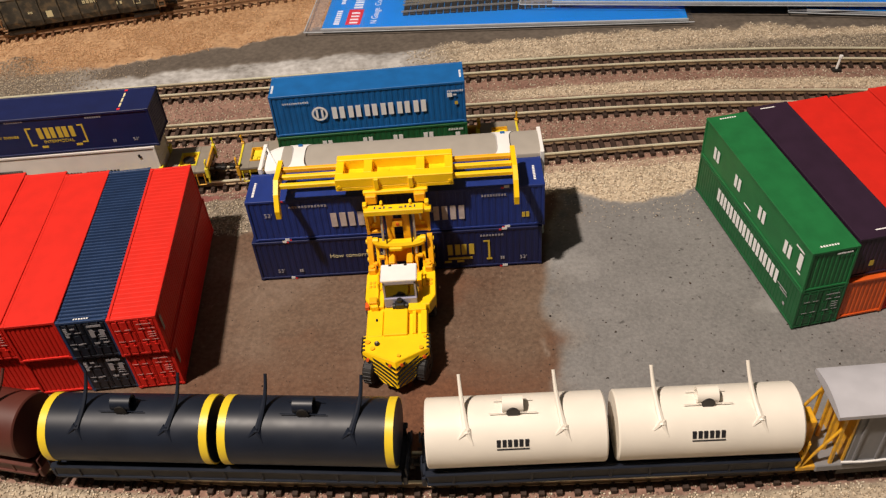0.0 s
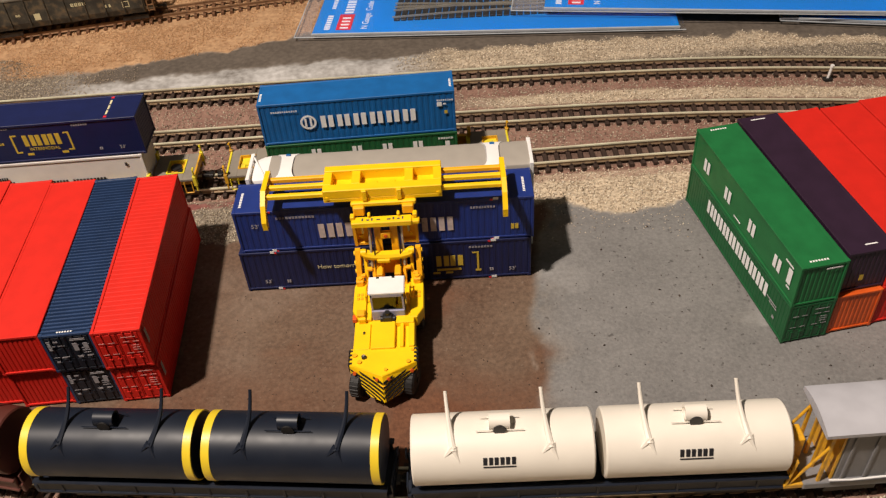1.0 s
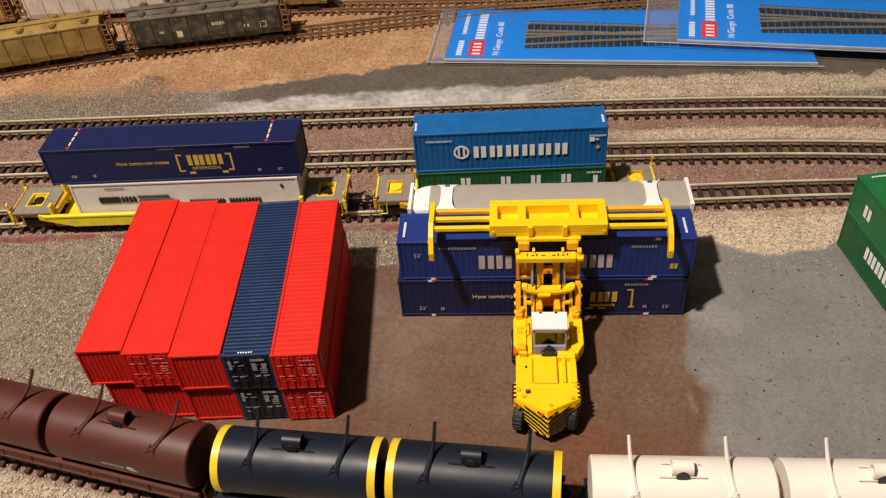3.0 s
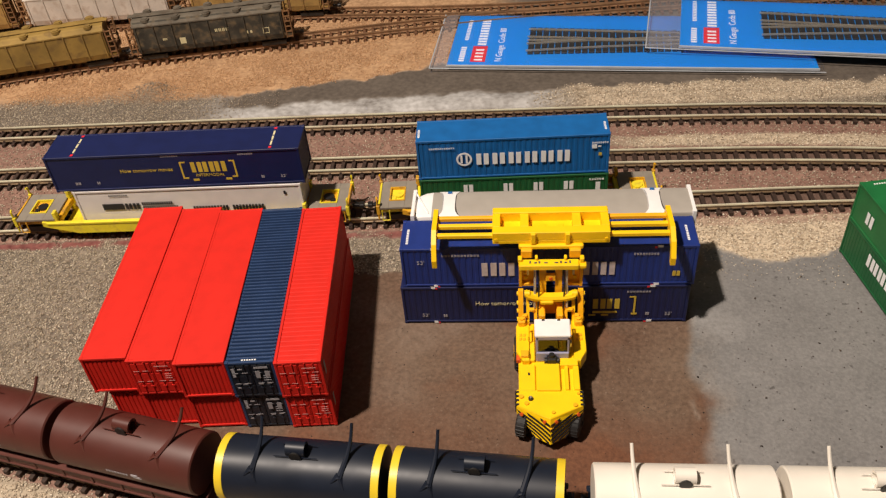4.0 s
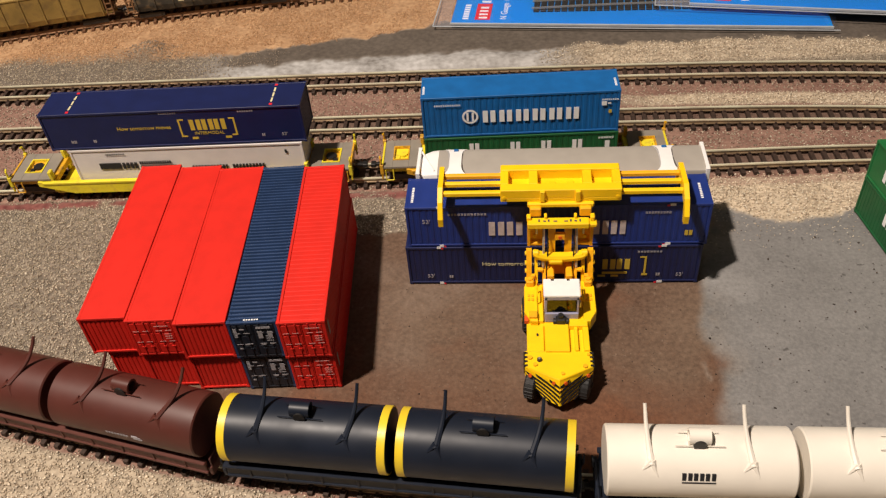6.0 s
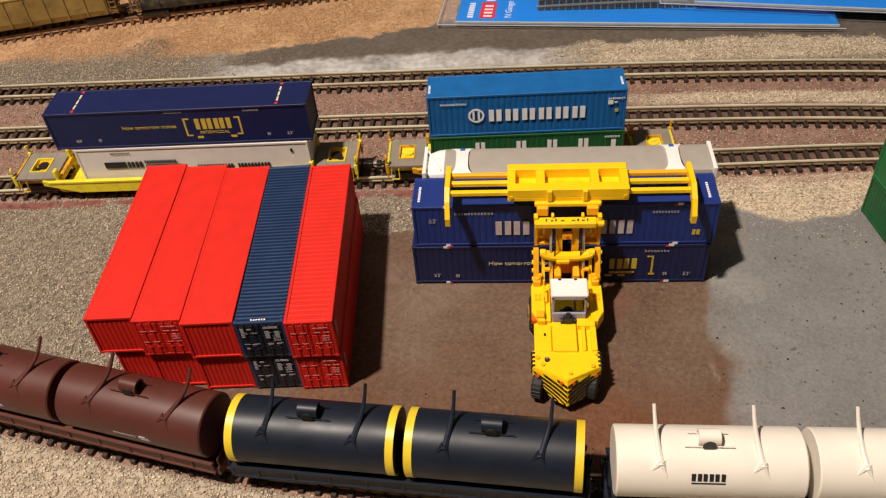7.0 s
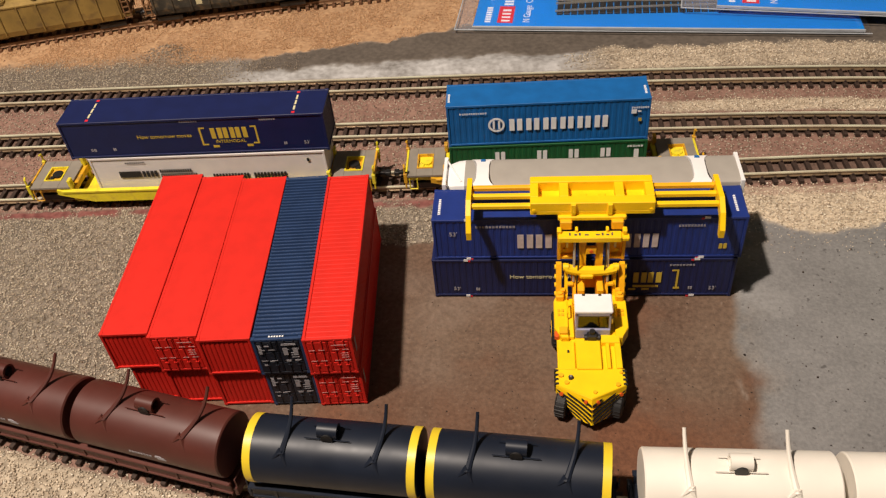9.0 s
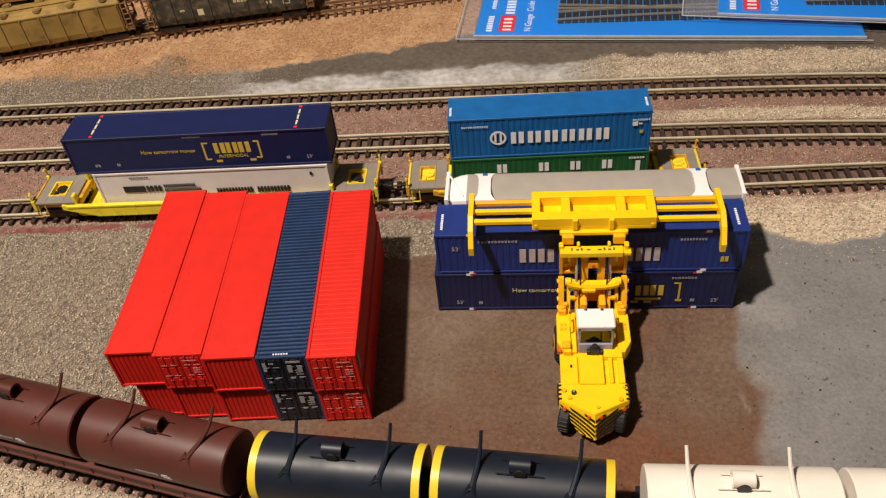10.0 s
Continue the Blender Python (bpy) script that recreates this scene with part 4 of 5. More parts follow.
def curved_roof_car():
    car = thing("covered_rail_car", "light grey roofed rail car with yellow end frame", "rail car", place(215.2, -86.4, 0, 1.6))
    part("side_wall", Shape().box(-44, 44, -6.4, 6.4, 9.2, 30.2, 0.3), SIDE_GREY, car, "mid grey ribbed side")
    rib = Shape().box(-0.4, 0.4, -0.3, 0.3, 9.6, 29.6, 0.1).mesh("side_rib")
    rib.materials.append(SIDE_GREY)
    for k in range(-7, 8):
        for sy in (-1, 1):
            r = new("side_rib", rib)
            r.parent, r.matrix_basis = car, place(k * 6, sy * 6.55, 0)
    rings = []
    for x in (-51, 51):
        top = [(x, -8.0 + 16 * k / 16, 31.0 + 1.7 * math.sin(math.pi * k / 16) ** 0.8) for k in range(17)]
        rings.append(top + [(x, 8.0, 29.8), (x, -8.0, 29.8)])
    part("roof", Shape().loft(rings), SILVER, car, "light grey curved roof", True)
    part("sill", Shape().box(-52, 52, -7.5, 7.5, 7.0, 9.6, 0.3), SIDE_GREY, car)
    for sx in (-1, 1):
        part("end_platform", Shape().box(*sorted((sx * 44, sx * 57)), -7.2, 7.2, 7.4, 9.2, 0.25), CAR_AMBER, car, "yellow end platform")
        for y in (-6.6, -2.2, 2.2, 6.6):
            part("end_post", Shape().box(*sorted((sx * 47.6, sx * 48.6)), y - 0.4, y + 0.4, 9, 29.6, 0.15), CAR_AMBER, car, "yellow end post")
            if abs(y) < 3:
                continue
            part("end_strut", Shape().cyl((sx * 55.6, y, 9.2), (sx * 48.4, y, 24), 0.42, 8), CAR_AMBER, car, "yellow slanted strut")
        part("end_rail", Shape().pipe([(sx * 56.4, -6.8, 9), (sx * 55.4, -6.8, 19), (sx * 55.4, 6.8, 19), (sx * 56.4, 6.8, 9)], 0.42).cyl((sx * 56, -6.8, 14), (sx * 56, 6.8, 14), 0.35, 6), CAR_AMBER, car)
        part("end_box", Shape().box(*sorted((sx * 51, sx * 55.4)), -0.5, 4.8, 9, 19.5, 0.3), CAR_AMBER, car, "yellow end box")
        part("end_bulkhead", Shape().box(*sorted((sx * 44.4, sx * 45)), -6.4, 6.4, 9, 29.8), CAR_AMBER, car)
        bogie(car, sx * 38)
        coupler(car, sx * 58, sx)
    part("grab_rod", Shape().pipe([(-46, -7.9, 11.4), (-40, -7.9, 10.8), (-30, -7.9, 11.4)], 0.25), INK_WHITE, car)
    return car


curved_roof_car()


def well_car(label, m, L, well, mat, mat2):
    car = thing("well_car", label, "rail car", m, "container well cars")
    l, w = L / 2, well / 2
    for sy in (-1, 1):
        s = Shape()
        y0, y1 = sorted((sy * 8.7, sy * 9.9))
        prof = [(-w - 6, 8.4), (-w + 8, 4.4), (w - 8, 4.4), (w + 6, 8.4), (w + 6, 10.6), (w + 1, 9.6), (-w - 1, 9.6), (-w - 6, 10.6)]
        s.loft([[(x, y0, z) for x, z in prof], [(x, y1, z) for x, z in prof]])
        s.box(-w - 4, w + 4, y0 - 0.3, y1 + 0.3, 9.2, 10.2, 0.15)
        sill = part("side_sill", s, mat, car)
        part("sill_marking", Shape().box(-18, 14, *sorted((sy * 10.0, sy * 9.8)), 6.4, 7.2), INK_BLACK, sill)
    part("well_floor", Shape().box(-w, w, -8.8, 8.8, 4.0, 4.8, 0.1), mat, car)
    for sx in (-1, 1):
        d = Shape()
        x0, x1 = w + 0.6, l - 1.5
        X = lambda p, q: sorted((sx * p, sx * q))
        hx0, hx1 = x0 + (x1 - x0) * 0.30, x0 + (x1 - x0) * 0.72
        d.box(*X(x0, hx0), -9, 9, 10.6, 11.6, 0.12).box(*X(hx1, x1), -9, 9, 10.6, 11.6, 0.12)
        d.box(*X(hx0, hx1), -9, -4.6, 10.6, 11.6, 0.12).box(*X(hx0, hx1), 4.6, 9, 10.6, 11.6, 0.12)
        part("end_deck", d, DECK_GREY, car, "grey worn end deck")
        tray = Shape().box(*X(hx0, hx1), -4.6, 4.6, 9.4, 10.4)
        tray.box(*X(hx0, hx0 + 0.5), -4.6, 4.6, 10, 11.9).box(*X(hx1 - 0.5, hx1), -4.6, 4.6, 10, 11.9)
        tray.box(*X(hx0 + 0.5, hx1 - 0.5), -4.6, -4.1, 10, 11.9).box(*X(hx0 + 0.5, hx1 - 0.5), 4.1, 4.6, 10, 11.9)
        part("deck_tray", tray, mat, car, "bright yellow deck tray")
        cx = (hx0 + hx1) / 2
        part("brake_gear", Shape().cyl((sx * (cx - 0.4), 0.4, 10.4), (sx * (cx - 0.4), 0.4, 11.5), 2.2, 16).box(*X(cx + 0.6, cx + 2.4), -3.2, -0.6, 10.4, 11.2, 0.1), BLACK if mat is CAR_YELLOW else mat2, car, "round brake gear")
        part("bolster", Shape().box(*X(w - 1, l - 2), -7.6, 7.6, 8.0, 10.6, 0.2).box(*X(l - 2.2, l - 1.4), -8.8, 8.8, 9.4, 12.0, 0.1), mat2, car)
        for sy in (-1, 1):
            part("end_stanchion", Shape().pipe([(sx * (l - 1.4), sy * 8.6, 5.5), (sx * (l - 1.4), sy * 8.6, 15.6), (sx * (l - 1.2), sy * 7.4, 15.9)], 0.42).box(*X(l - 2.2, l - 0.8), *sorted((sy * 9.2, sy * 7.6)), 8, 12.6, 0.15), mat, car, "yellow stanchion")
            part("step", Shape().pipe([(sx * (l - 6), sy * 9, 10), (sx * (l - 6), sy * 9, 5), (sx * (l - 3), sy * 9, 5), (sx * (l - 3), sy * 9, 10)], 0.25), mat2, car)
            part("well_corner", Shape().box(*X(w - 0.4, w + 1.0), *sorted((sy * 8.8, sy * 6.2)), 4.6, 14.5, 0.15), mat, car)
        bogie(car, sx * (l - 11))
        coupler(car, sx * (l - 1), sx)
        part("air_hose", Shape().pipe([(sx * (l - 1), 2.4, 7), (sx * (l + 2), 2.6, 5), (sx * (l + 3.6), 2.2, 5.6)], 0.4), BLACK, car)
    return car


def on_front(x):
    """Place and heading of the line that carries the well cars."""
    y0, y1 = line_y("front", x - 20), line_y("front", x + 20)
    return float(line_y("front", x)), math.degrees(math.atan2(float(y1 - y0), 40))


yA, hA = on_front(-99)
yB, hB = on_front(41)
well_car("bright yellow well car with stacked containers", place(-99, yA, 0, hA), 145, 106, CAR_YELLOW, CAR_AMBER)
well_car("amber yellow well car with blue and green containers", place(41.5, yB, 0, hB), 117, 82, CAR_AMBER, CAR_YELLOW)

c = container("off-white long container in a yellow well car", place(-93.2, yA + 0.1, 4.9, hA), 95, 15.4, 19.3, OFF_WHITE, "containers on well cars", smooth_side=True)
plates(c, "black_lettering", [(-37, -28, 9.6, 12.6)] + word(-27.4, 9.6, 3.0, 2, 2.8, 0.5) + word(-20.2, 11.5, 1.5, 7, 1.6, 0.3) + word(-20.2, 9.3, 1.5, 8, 1.6, 0.3), -7.7, INK_BLACK, "black and grey maker bars")
plates(c, "black_slogan", word(1, 7.0, 3.0, 6, 2.1, 0.4) + word(17.6, 7.0, 3.0, 5, 2.3, 0.4), -7.7, INK_BLACK, "bold black letter bars")
plates(c, "small_print", word(-33, 16.4, 0.7, 9, 0.6, 0.3) + [(40, 41, 14.6, 16.2)], -7.7, INK_BLACK)
c = container("dark blue long container stacked on an off-white one", place(-95.2, yA + 0.9, 24.35, hA + 0.2), 103.5, 16.8, 16.9, DARK_BLUE, "containers on well cars", smooth_side=True)
plates(c, "yellow_emblem", word(7.0, 7.2, 4.8, 3, 4.4, 0.5, 0.4) + [(2.6, 3.3, 4.2, 12.4), (3.3, 5.0, 11.8, 12.4), (3.3, 5.0, 4.2, 4.8), (24.4, 25.1, 4.2, 12.4), (22.8, 24.4, 11.8, 12.4), (22.8, 24.4, 4.2, 4.8), (6.6, 9.0, 3.0, 4.0), (20.0, 22.4, 3.0, 4.0)], -8.08, INK_YELLOW, "yellow emblem bars in brackets")
face_text(c, "How tomorrow moves", -11.5, 8.3, -8.14, 2.3, INK_YELLOW)
face_text(c, "INTERMODAL", 14.0, 5.1, -8.14, 1.9, INK_YELLOW)
face_text(c, "53'", 43.5, 3.2, -8.14, 2.0, INK_GREY)
plates(c, "number_mark", word(-42.5, 3.2, 1.2, 2, 0.9, 0.3) + word(-33.5, 3.2, 1.2, 1, 1.2, 0) + word(34.5, 3.2, 1.2, 1, 1.2, 0) + word(-4, 15.0, 0.7, 8, 0.6, 0.3) + word(27, 14.6, 0.7, 7, 0.6, 0.3), -8.08, INK_GREY)
flat_plates(c, "roof_mark", [(x - 0.35, x + 0.35, -5.2 + k * 3.6, -2.4 + k * 3.6) for x in (-40.2, 40.2) for k in range(3)], 16.85, INK_PALE, "pale yellow dashes on the roof")
flat_plates(c, "red_roof_mark", [(x - 0.6, x + 0.6, y - 0.6, y + 0.6) for x in (-40.2, 40.2) for y in (-6.8, 6.8)], 16.85, INK_RED)
c = container("green container in an amber well car", place(40.0, yB + 0.1, 4.9, hB), 75.0, 15.2, 18.3, DARK_GREEN, "containers on well cars")
plates(c, "white_lettering", word(-20, 11.4, 4.0, 1, 3.8, 0) + word(-4, 11.4, 4.0, 1, 3.8, 0) + word(8, 11.4, 4.0, 1, 3.8, 0) + word(20, 11.4, 4.0, 1, 3.8, 0) + [(32.6, 34.4, 9, 14.4)] + word(30, 15.4, 0.8, 6, 0.7, 0.3), -7.7, INK_WHITE, "spaced white letter bars")
c = container("bright blue container stacked on a green one", place(39.9, yB + 0.2, 23.35, hB), 74.8, 14.9, 18.2, SKY, "containers on well cars")
plates(c, "white_lettering", word(-14.2, 6.6, 5.2, 6, 4.8, 1.5, 0.4), -7.7, INK_WHITE, "bold white letter bars")
ring = Shape()
ring.loft([[(-19 + r * math.cos(t), y, 9.4 + r * math.sin(t)) for t in [2 * math.pi * i / 28 for i in range(28)]] for r, y in ((3.1, -7.7), (3.1, -7.78), (2.3, -7.78), (2.3, -7.7))], caps=False)
ring.box(-20.4, -19.6, -7.78, -7.7, 7.6, 11.2).box(-18.4, -17.6, -7.78, -7.7, 7.6, 11.2)
part("ring_emblem", ring, INK_WHITE, c, "white ring emblem")
plates(c, "small_print", word(-32.5, 14.4, 0.7, 12, 0.55, 0.3) + word(30.5, 14.2, 0.7, 8, 0.55, 0.25) + [(30.5, 32.4, 12.0, 13.8), (32.8, 34, 12.6, 13.2)], -7.7, INK_WHITE)
plates(c, "yellow_mark", [(33.2, 34.4, 8.6, 10.0)], -7.7, INK_YELLOW)
flat_plates(c, "roof_print", [(x, x + 0.8, y + 0.8 * k, y + 0.8 * k + 0.5) for x, y in ((-36.8, -4.5), (35.6, -4.0)) for k in range(7)], 18.15, INK_WHITE)


# ---- the reach stacker ----
def reach_stacker():
    rs = thing("reach_stacker", "bright yellow reach stacker with a long spreader", "reach stacker", place(51, -30, 0))
    base = Matrix.Translation((-51, 30, 0))

    def S():
        s = Shape()
        s.m = base
        return s

    def slab(x0, x1, pts):
        return [[(x0, y, z) for y, z in pts], [(x1, y, z) for y, z in pts]]

    def plan(pts, z0, z1, inset=0.25):
        """A flat plate over an outline, with a small chamfer round its top."""
        c = Vector((sum(p[0] for p in pts) / len(pts), sum(p[1] for p in pts) / len(pts)))
        small = [tuple(Vector(p) - (Vector(p) - c).normalized() * inset) for p in pts]
        return [[(x, y, z0) for x, y in pts], [(x, y, z1 - inset) for x, y in pts], [(x, y, z1) for x, y in small]]

    # chassis and deck: a long front deck and a wider wedge at the rear
    low_ring = [(45.0, -10), (45.0, -46), (47.6, -52.4), (51, -54.8), (54.4, -52.4), (57, -46), (57, -10)]
    part("chassis", S().loft([[(x, y, 3.4) for x, y in low_ring], [(x, y, 9) for x, y in low_ring]]), SHADED_YELLOW, rs)
    front = [(41.4, -12), (41.4, -42.2), (60.9, -42.2), (60.9, -12)]
    part("deck", S().loft(plan(front, 8.6, 11.6)), YELLOW, rs)
    wedge = [(40.7, -41.6), (40.6, -47.9), (51, -53.2), (61.4, -47.9), (61.3, -41.6)]
    part("rear_deck", S().loft(plan(wedge, 8.0, 12.2, 0.35)), YELLOW, rs)
    part("engine_cover", S().box(47.0, 54.6, -42.4, -30.6, 11.6, 13.1, 0.2), YELLOW, rs)
    part("engine_cover", S().box(41.8, 46.7, -42.2, -31.2, 11.6, 12.5, 0.15), YELLOW, rs)
    for x0, x1, z in ((56.2, 57.3, 13.0), (58.9, 60.7, 13.0)):
        part("deck_rib", S().box(x0, x1, -42.0, -29.5, 11.6, z, 0.12), YELLOW, rs)
    part("deck_step", S().box(54.8, 60.6, -32.5, -29.4, 11.6, 13.6, 0.2), YELLOW, rs)
    for x, y, r in ((42.2, -44.6, 0.75), (43.8, -47.3, 0.7), (58.9, -47.9, 0.7), (60.1, -43.3, 0.5), (52.0, -50.8, 0.55)):
        part("deck_cap", S().cyl((x, y, 12.1), (x, y, 12.75), r, 12), SHADED_YELLOW, rs, smooth=True)
    cap = part("filler_cap", S().cyl((45.1, -45.5, 12.1), (45.1, -45.5, 13.0), 0.75, 14), STEEL, rs, "dark filler cap", True)
    part("cap_knob", S().cyl((45.1, -45.5, 13.0), (45.1, -45.5, 13.4), 0.35, 10), CHROME, cap, smooth=True)
    part("deck_hinge", S().box(44.4, 45.0, -36.0, -35.0, 12.5, 12.9, 0.08), STEEL, rs)
    # sloping rear faces with broad black chevrons
    rear = S()
    rear.loft([[(40.6, -47.9, 11.7), (51, -53.2, 11.7), (61.4, -47.9, 11.7)], [(40.8, -48.4, 10.0), (51, -54.0, 10.0), (61.2, -48.4, 10.0)],
               [(46.2, -53.9, 4.2), (51, -56.4, 3.6), (55.8, -53.9, 4.2)]], caps=False)
    bumper = part("rear_bumper", rear, YELLOW, rs, "yellow rear face with black chevrons")
    for sx in (-1, 1):
        A, B = Vector((51, -53.4, 11.3)), Vector((51 + sx * 10.4, -48.0, 11.3))
        C, D = Vector((51, -56.4, 3.6)), Vector((51 + sx * 4.8, -53.9, 4.2))
        out = (B - A).cross(C - A).normalized()
        if out.y > 0:
            out = -out

        def at(u, v):
            return (A.lerp(B, u)).lerp(C.lerp(D, u), v) + out * 0.3

        for k in range(7):
            v0, tilt, thick = 0.14 + k * 0.2, 0.5, 0.1
            u_in, u_out = max(0.0, (v0 + thick - 1) / tilt), min(1.0, v0 / tilt)
            if u_out - u_in < 0.08:
                continue
            rings = []
            for q in range(6):
                u = u_in + (u_out - u_in) * q / 5
                hi, lo = at(u, max(0.0, v0 - tilt * u)), at(u, max(0.02, v0 + thick - tilt * u))
                rings.append([tuple(hi), tuple(lo), tuple(lo + out * 0.12), tuple(hi + out * 0.12)])
            part("chevron", S().loft(rings), BLACK, bumper, "black chevron stripe")
        lamp_at = at(0.16, 0.08)
        part("tail_lamp", S().cyl(lamp_at, lamp_at + out * 0.5, 0.55, 10), ORANGE, bumper, "small orange tail lamp")
        lamp_at = at(0.9, 0.16)
        part("tail_lamp", S().cyl(lamp_at, lamp_at + out * 0.5, 0.6, 10), ORANGE, bumper)
        for k in range(4):
            y = -47.9 + k * 1.65
            part("side_stripe", S().box(*sorted((51 + sx * 9.5, 51 + sx * 10.75)), y, y + 0.8, 9.0, 12.28), BLACK, rs)
        # rear wheels, steered a little, and large front wheels
        for y, x0, x1, r, steer in ((-48.6, 6.6, 10.0, 4.7, 16), (-20.5, 6.4, 11.6, 6.0, 0)):
            mid = Vector((51 + sx * (x0 + x1) / 2 + (0.6 if y > -30 else 0), y, r))
            ax = Vector((math.cos(math.radians(steer)), -math.sin(math.radians(steer)), 0)) * sx
            h = (x1 - x0) / 2
            t = S()
            rings = []
            for d, rr in ((-h, r * 0.86), (-h + 0.5, r), (h - 0.5, r), (h, r * 0.86)):
                rings.append([tuple(mid + ax * d + rr * (Vector((ax.y, -ax.x, 0)) * math.cos(g) + Vector((0, 0, 1)) * math.sin(g))) for g in [2 * math.pi * i / 28 for i in range(28)]])
            w = part("wheel", t.loft(rings), RUBBER, rs, "black rubber tyre", True)
            lugs = S()
            for i in range(22):
                g = 2 * math.pi * i / 22
                c = mid + (r - 0.05) * (Vector((ax.y, -ax.x, 0)) * math.cos(g) + Vector((0, 0, 1)) * math.sin(g))
                lugs.cyl(c - ax * h * 0.8, c + ax * h * 0.8, 0.22, 5)
            part("tread", lugs, RUBBER, w)
            part("rim", S().cyl(mid + ax * (h - 0.4), mid + ax * (h + 0.12), r * 0.52, 18), SHADED_YELLOW if y > -30 else STEEL, w, smooth=True)
            part("hub", S().cyl(mid + ax * h, mid + ax * (h + 0.5), r * 0.2, 12), STEEL, w, smooth=True)
        # front fenders with bevelled shoulders, lamp blocks, vents
        o = 52.2
        arch = [(o + sx * 7.2, -12.6), (o + sx * 10.6, -12.6), (o + sx * 11.5, -15.4), (o + sx * 11.5, -26.6), (o + sx * 9.4, -30.6), (o + sx * 7.2, -30.6)]
        part("fender", S().loft(plan(arch, 9.6, 13.9, 0.35)), YELLOW, rs)
        part("fender_step", S().box(*sorted((o + sx * 5.4, o + sx * 7.3)), -29.8, -14.0, 11.5, 12.9, 0.2), YELLOW, rs)
        block = part("lamp_block", S().box(*sorted((o + sx * 8.2, o + sx * 10.8)), -15.6, -13.0, 13.8, 16.2, 0.35), SHADED_YELLOW, rs)
        part("lamp_lens", S().cyl((o + sx * 9.5, -14.3, 16.1), (o + sx * 9.5, -14.3, 16.7), 0.8, 12), SHADED_YELLOW, block, smooth=True)
        for y in (-22.0, -20.2):
            for x in (8.8, 10.0):
                part("vent", S().box(*sorted((o + sx * (x - 0.4), o + sx * (x + 0.4))), y, y + 1.1, 13.8, 14.25, 0.06), SHADED_YELLOW, rs)
        part("hand_rail", S().pipe([(o + sx * 7.3, -17.5, 13.8), (o + sx * 7.3, -17.5, 16.4), (o + sx * 7.3, -22.5, 16.4), (o + sx * 7.3, -22.5, 13.8)], 0.28), YELLOW, rs)
    part("marker_lamp", S().box(40.7, 42.0, -30.0, -27.6, 11.6, 13.2, 0.15), ORANGE, rs, "orange marker lamp")
    part("battery_box", S().box(42.2, 44.8, -29.8, -27.2, 13.8, 15.0, 0.2), SHADED_YELLOW, rs)
    # cab
    cab = part("cab", S().box(47.2, 57.8, -29.4, -21.6, 11.8, 15.8, 0.2).box(47.2, 47.8, -28.9, -28.3, 15, 22.4).box(57.2, 57.8, -28.9, -28.3, 15, 22.4).box(47.2, 47.8, -22.2, -21.6, 15, 22.4).box(57.2, 57.8, -22.2, -21.6, 15, 22.4).box(47.2, 57.8, -28.9, -28.4, 21.5, 22.5), CAB_TRIM, rs, "pale violet cab frame")
    part("cab_roof", S().box(46.7, 58.3, -28.9, -21.2, 22.4, 23.5, 0.3), WHITE, cab, "plain white cab roof")
    for x in (49.6, 54.6):
        part("roof_lamp", S().box(x - 0.45, x + 0.45, -22.3, -21.7, 23.4, 23.8, 0.08), RUBBER, cab)
    part("window_pane", S().box(47.8, 57.2, -28.8, -28.6, 15.8, 21.6), GLASS, cab, "dark tinted window")
    part("window_pane", S().box(47.3, 47.5, -28.3, -22.2, 15.8, 22.4), GLASS, cab)
    part("window_pane", S().box(57.5, 57.7, -28.3, -22.2, 15.8, 22.4), GLASS, cab)
    part("cab_interior", S().box(47.9, 57.1, -28.3, -22.0, 15.7, 16.1).box(47.9, 57.1, -22.2, -22.0, 16.1, 20.5), CAB_DARK, cab, "dark cab interior")
    part("seat", S().box(50.4, 54.6, -26.6, -23.6, 14.6, 17.2, 0.4).box(50.4, 54.6, -24.4, -23.4, 16.8, 20.4, 0.4), BLACK, cab, "black driver seat")
    part("side_mirror", S().box(58.0, 58.6, -28.0, -26.6, 17.0, 19.4, 0.15), CHROME, cab)
    part("pump", S().cyl((49.8, -30.6, 13.6), (54.6, -30.6, 13.6), 1.0, 12).box(50.6, 53.8, -31.6, -29.2, 12.4, 15.2, 0.4).cyl((52.2, -30.2, 15.0), (52.2, -30.2, 16.2), 0.9, 10), BLACK, rs, "black pump block behind the cab")

    # mast: cheeks on the chassis, telescoping rails, two cross heads
    o = 52.5
    for sx in (-1, 1):
        X = lambda p, q: sorted((o + sx * p, o + sx * q))
        cheek = part("mast_cheek", S().loft(slab(*X(9.2, 10.9), [(-14.5, 11), (-7.4, 11), (-6.6, 23.0), (-7.4, 24.0), (-8.8, 24.0), (-11.0, 19.5)])), SHADED_YELLOW, rs)
        for y, z in ((-8.4, 22.6), (-9.6, 19.4), (-10.4, 16.4), (-11.6, 13.6)):
            part("pivot_bolt", S().cyl((o + sx * 10.6, y, z), (o + sx * 11.4, y, z), 0.75, 10), YELLOW, cheek)
        part("inner_cheek", S().loft(slab(*X(7.2, 8.2), [(-13.5, 12), (-8, 12), (-7.0, 20.0), (-9.4, 21.6)])), YELLOW, rs)
        part("mast_web", S().loft(slab(*X(4.6, 5.6), [(-15.0, 12), (-8, 12), (-6.6, 21.0), (-9.6, 21.8)])), SHADED_YELLOW, rs)
        part("mast_step", S().box(*X(8.0, 9.6), -13.0, -11.6, 15.4, 16.4, 0.15).box(*X(5.4, 7.4), -12.4, -11.0, 17.6, 18.6, 0.15), SHADED_YELLOW, rs)
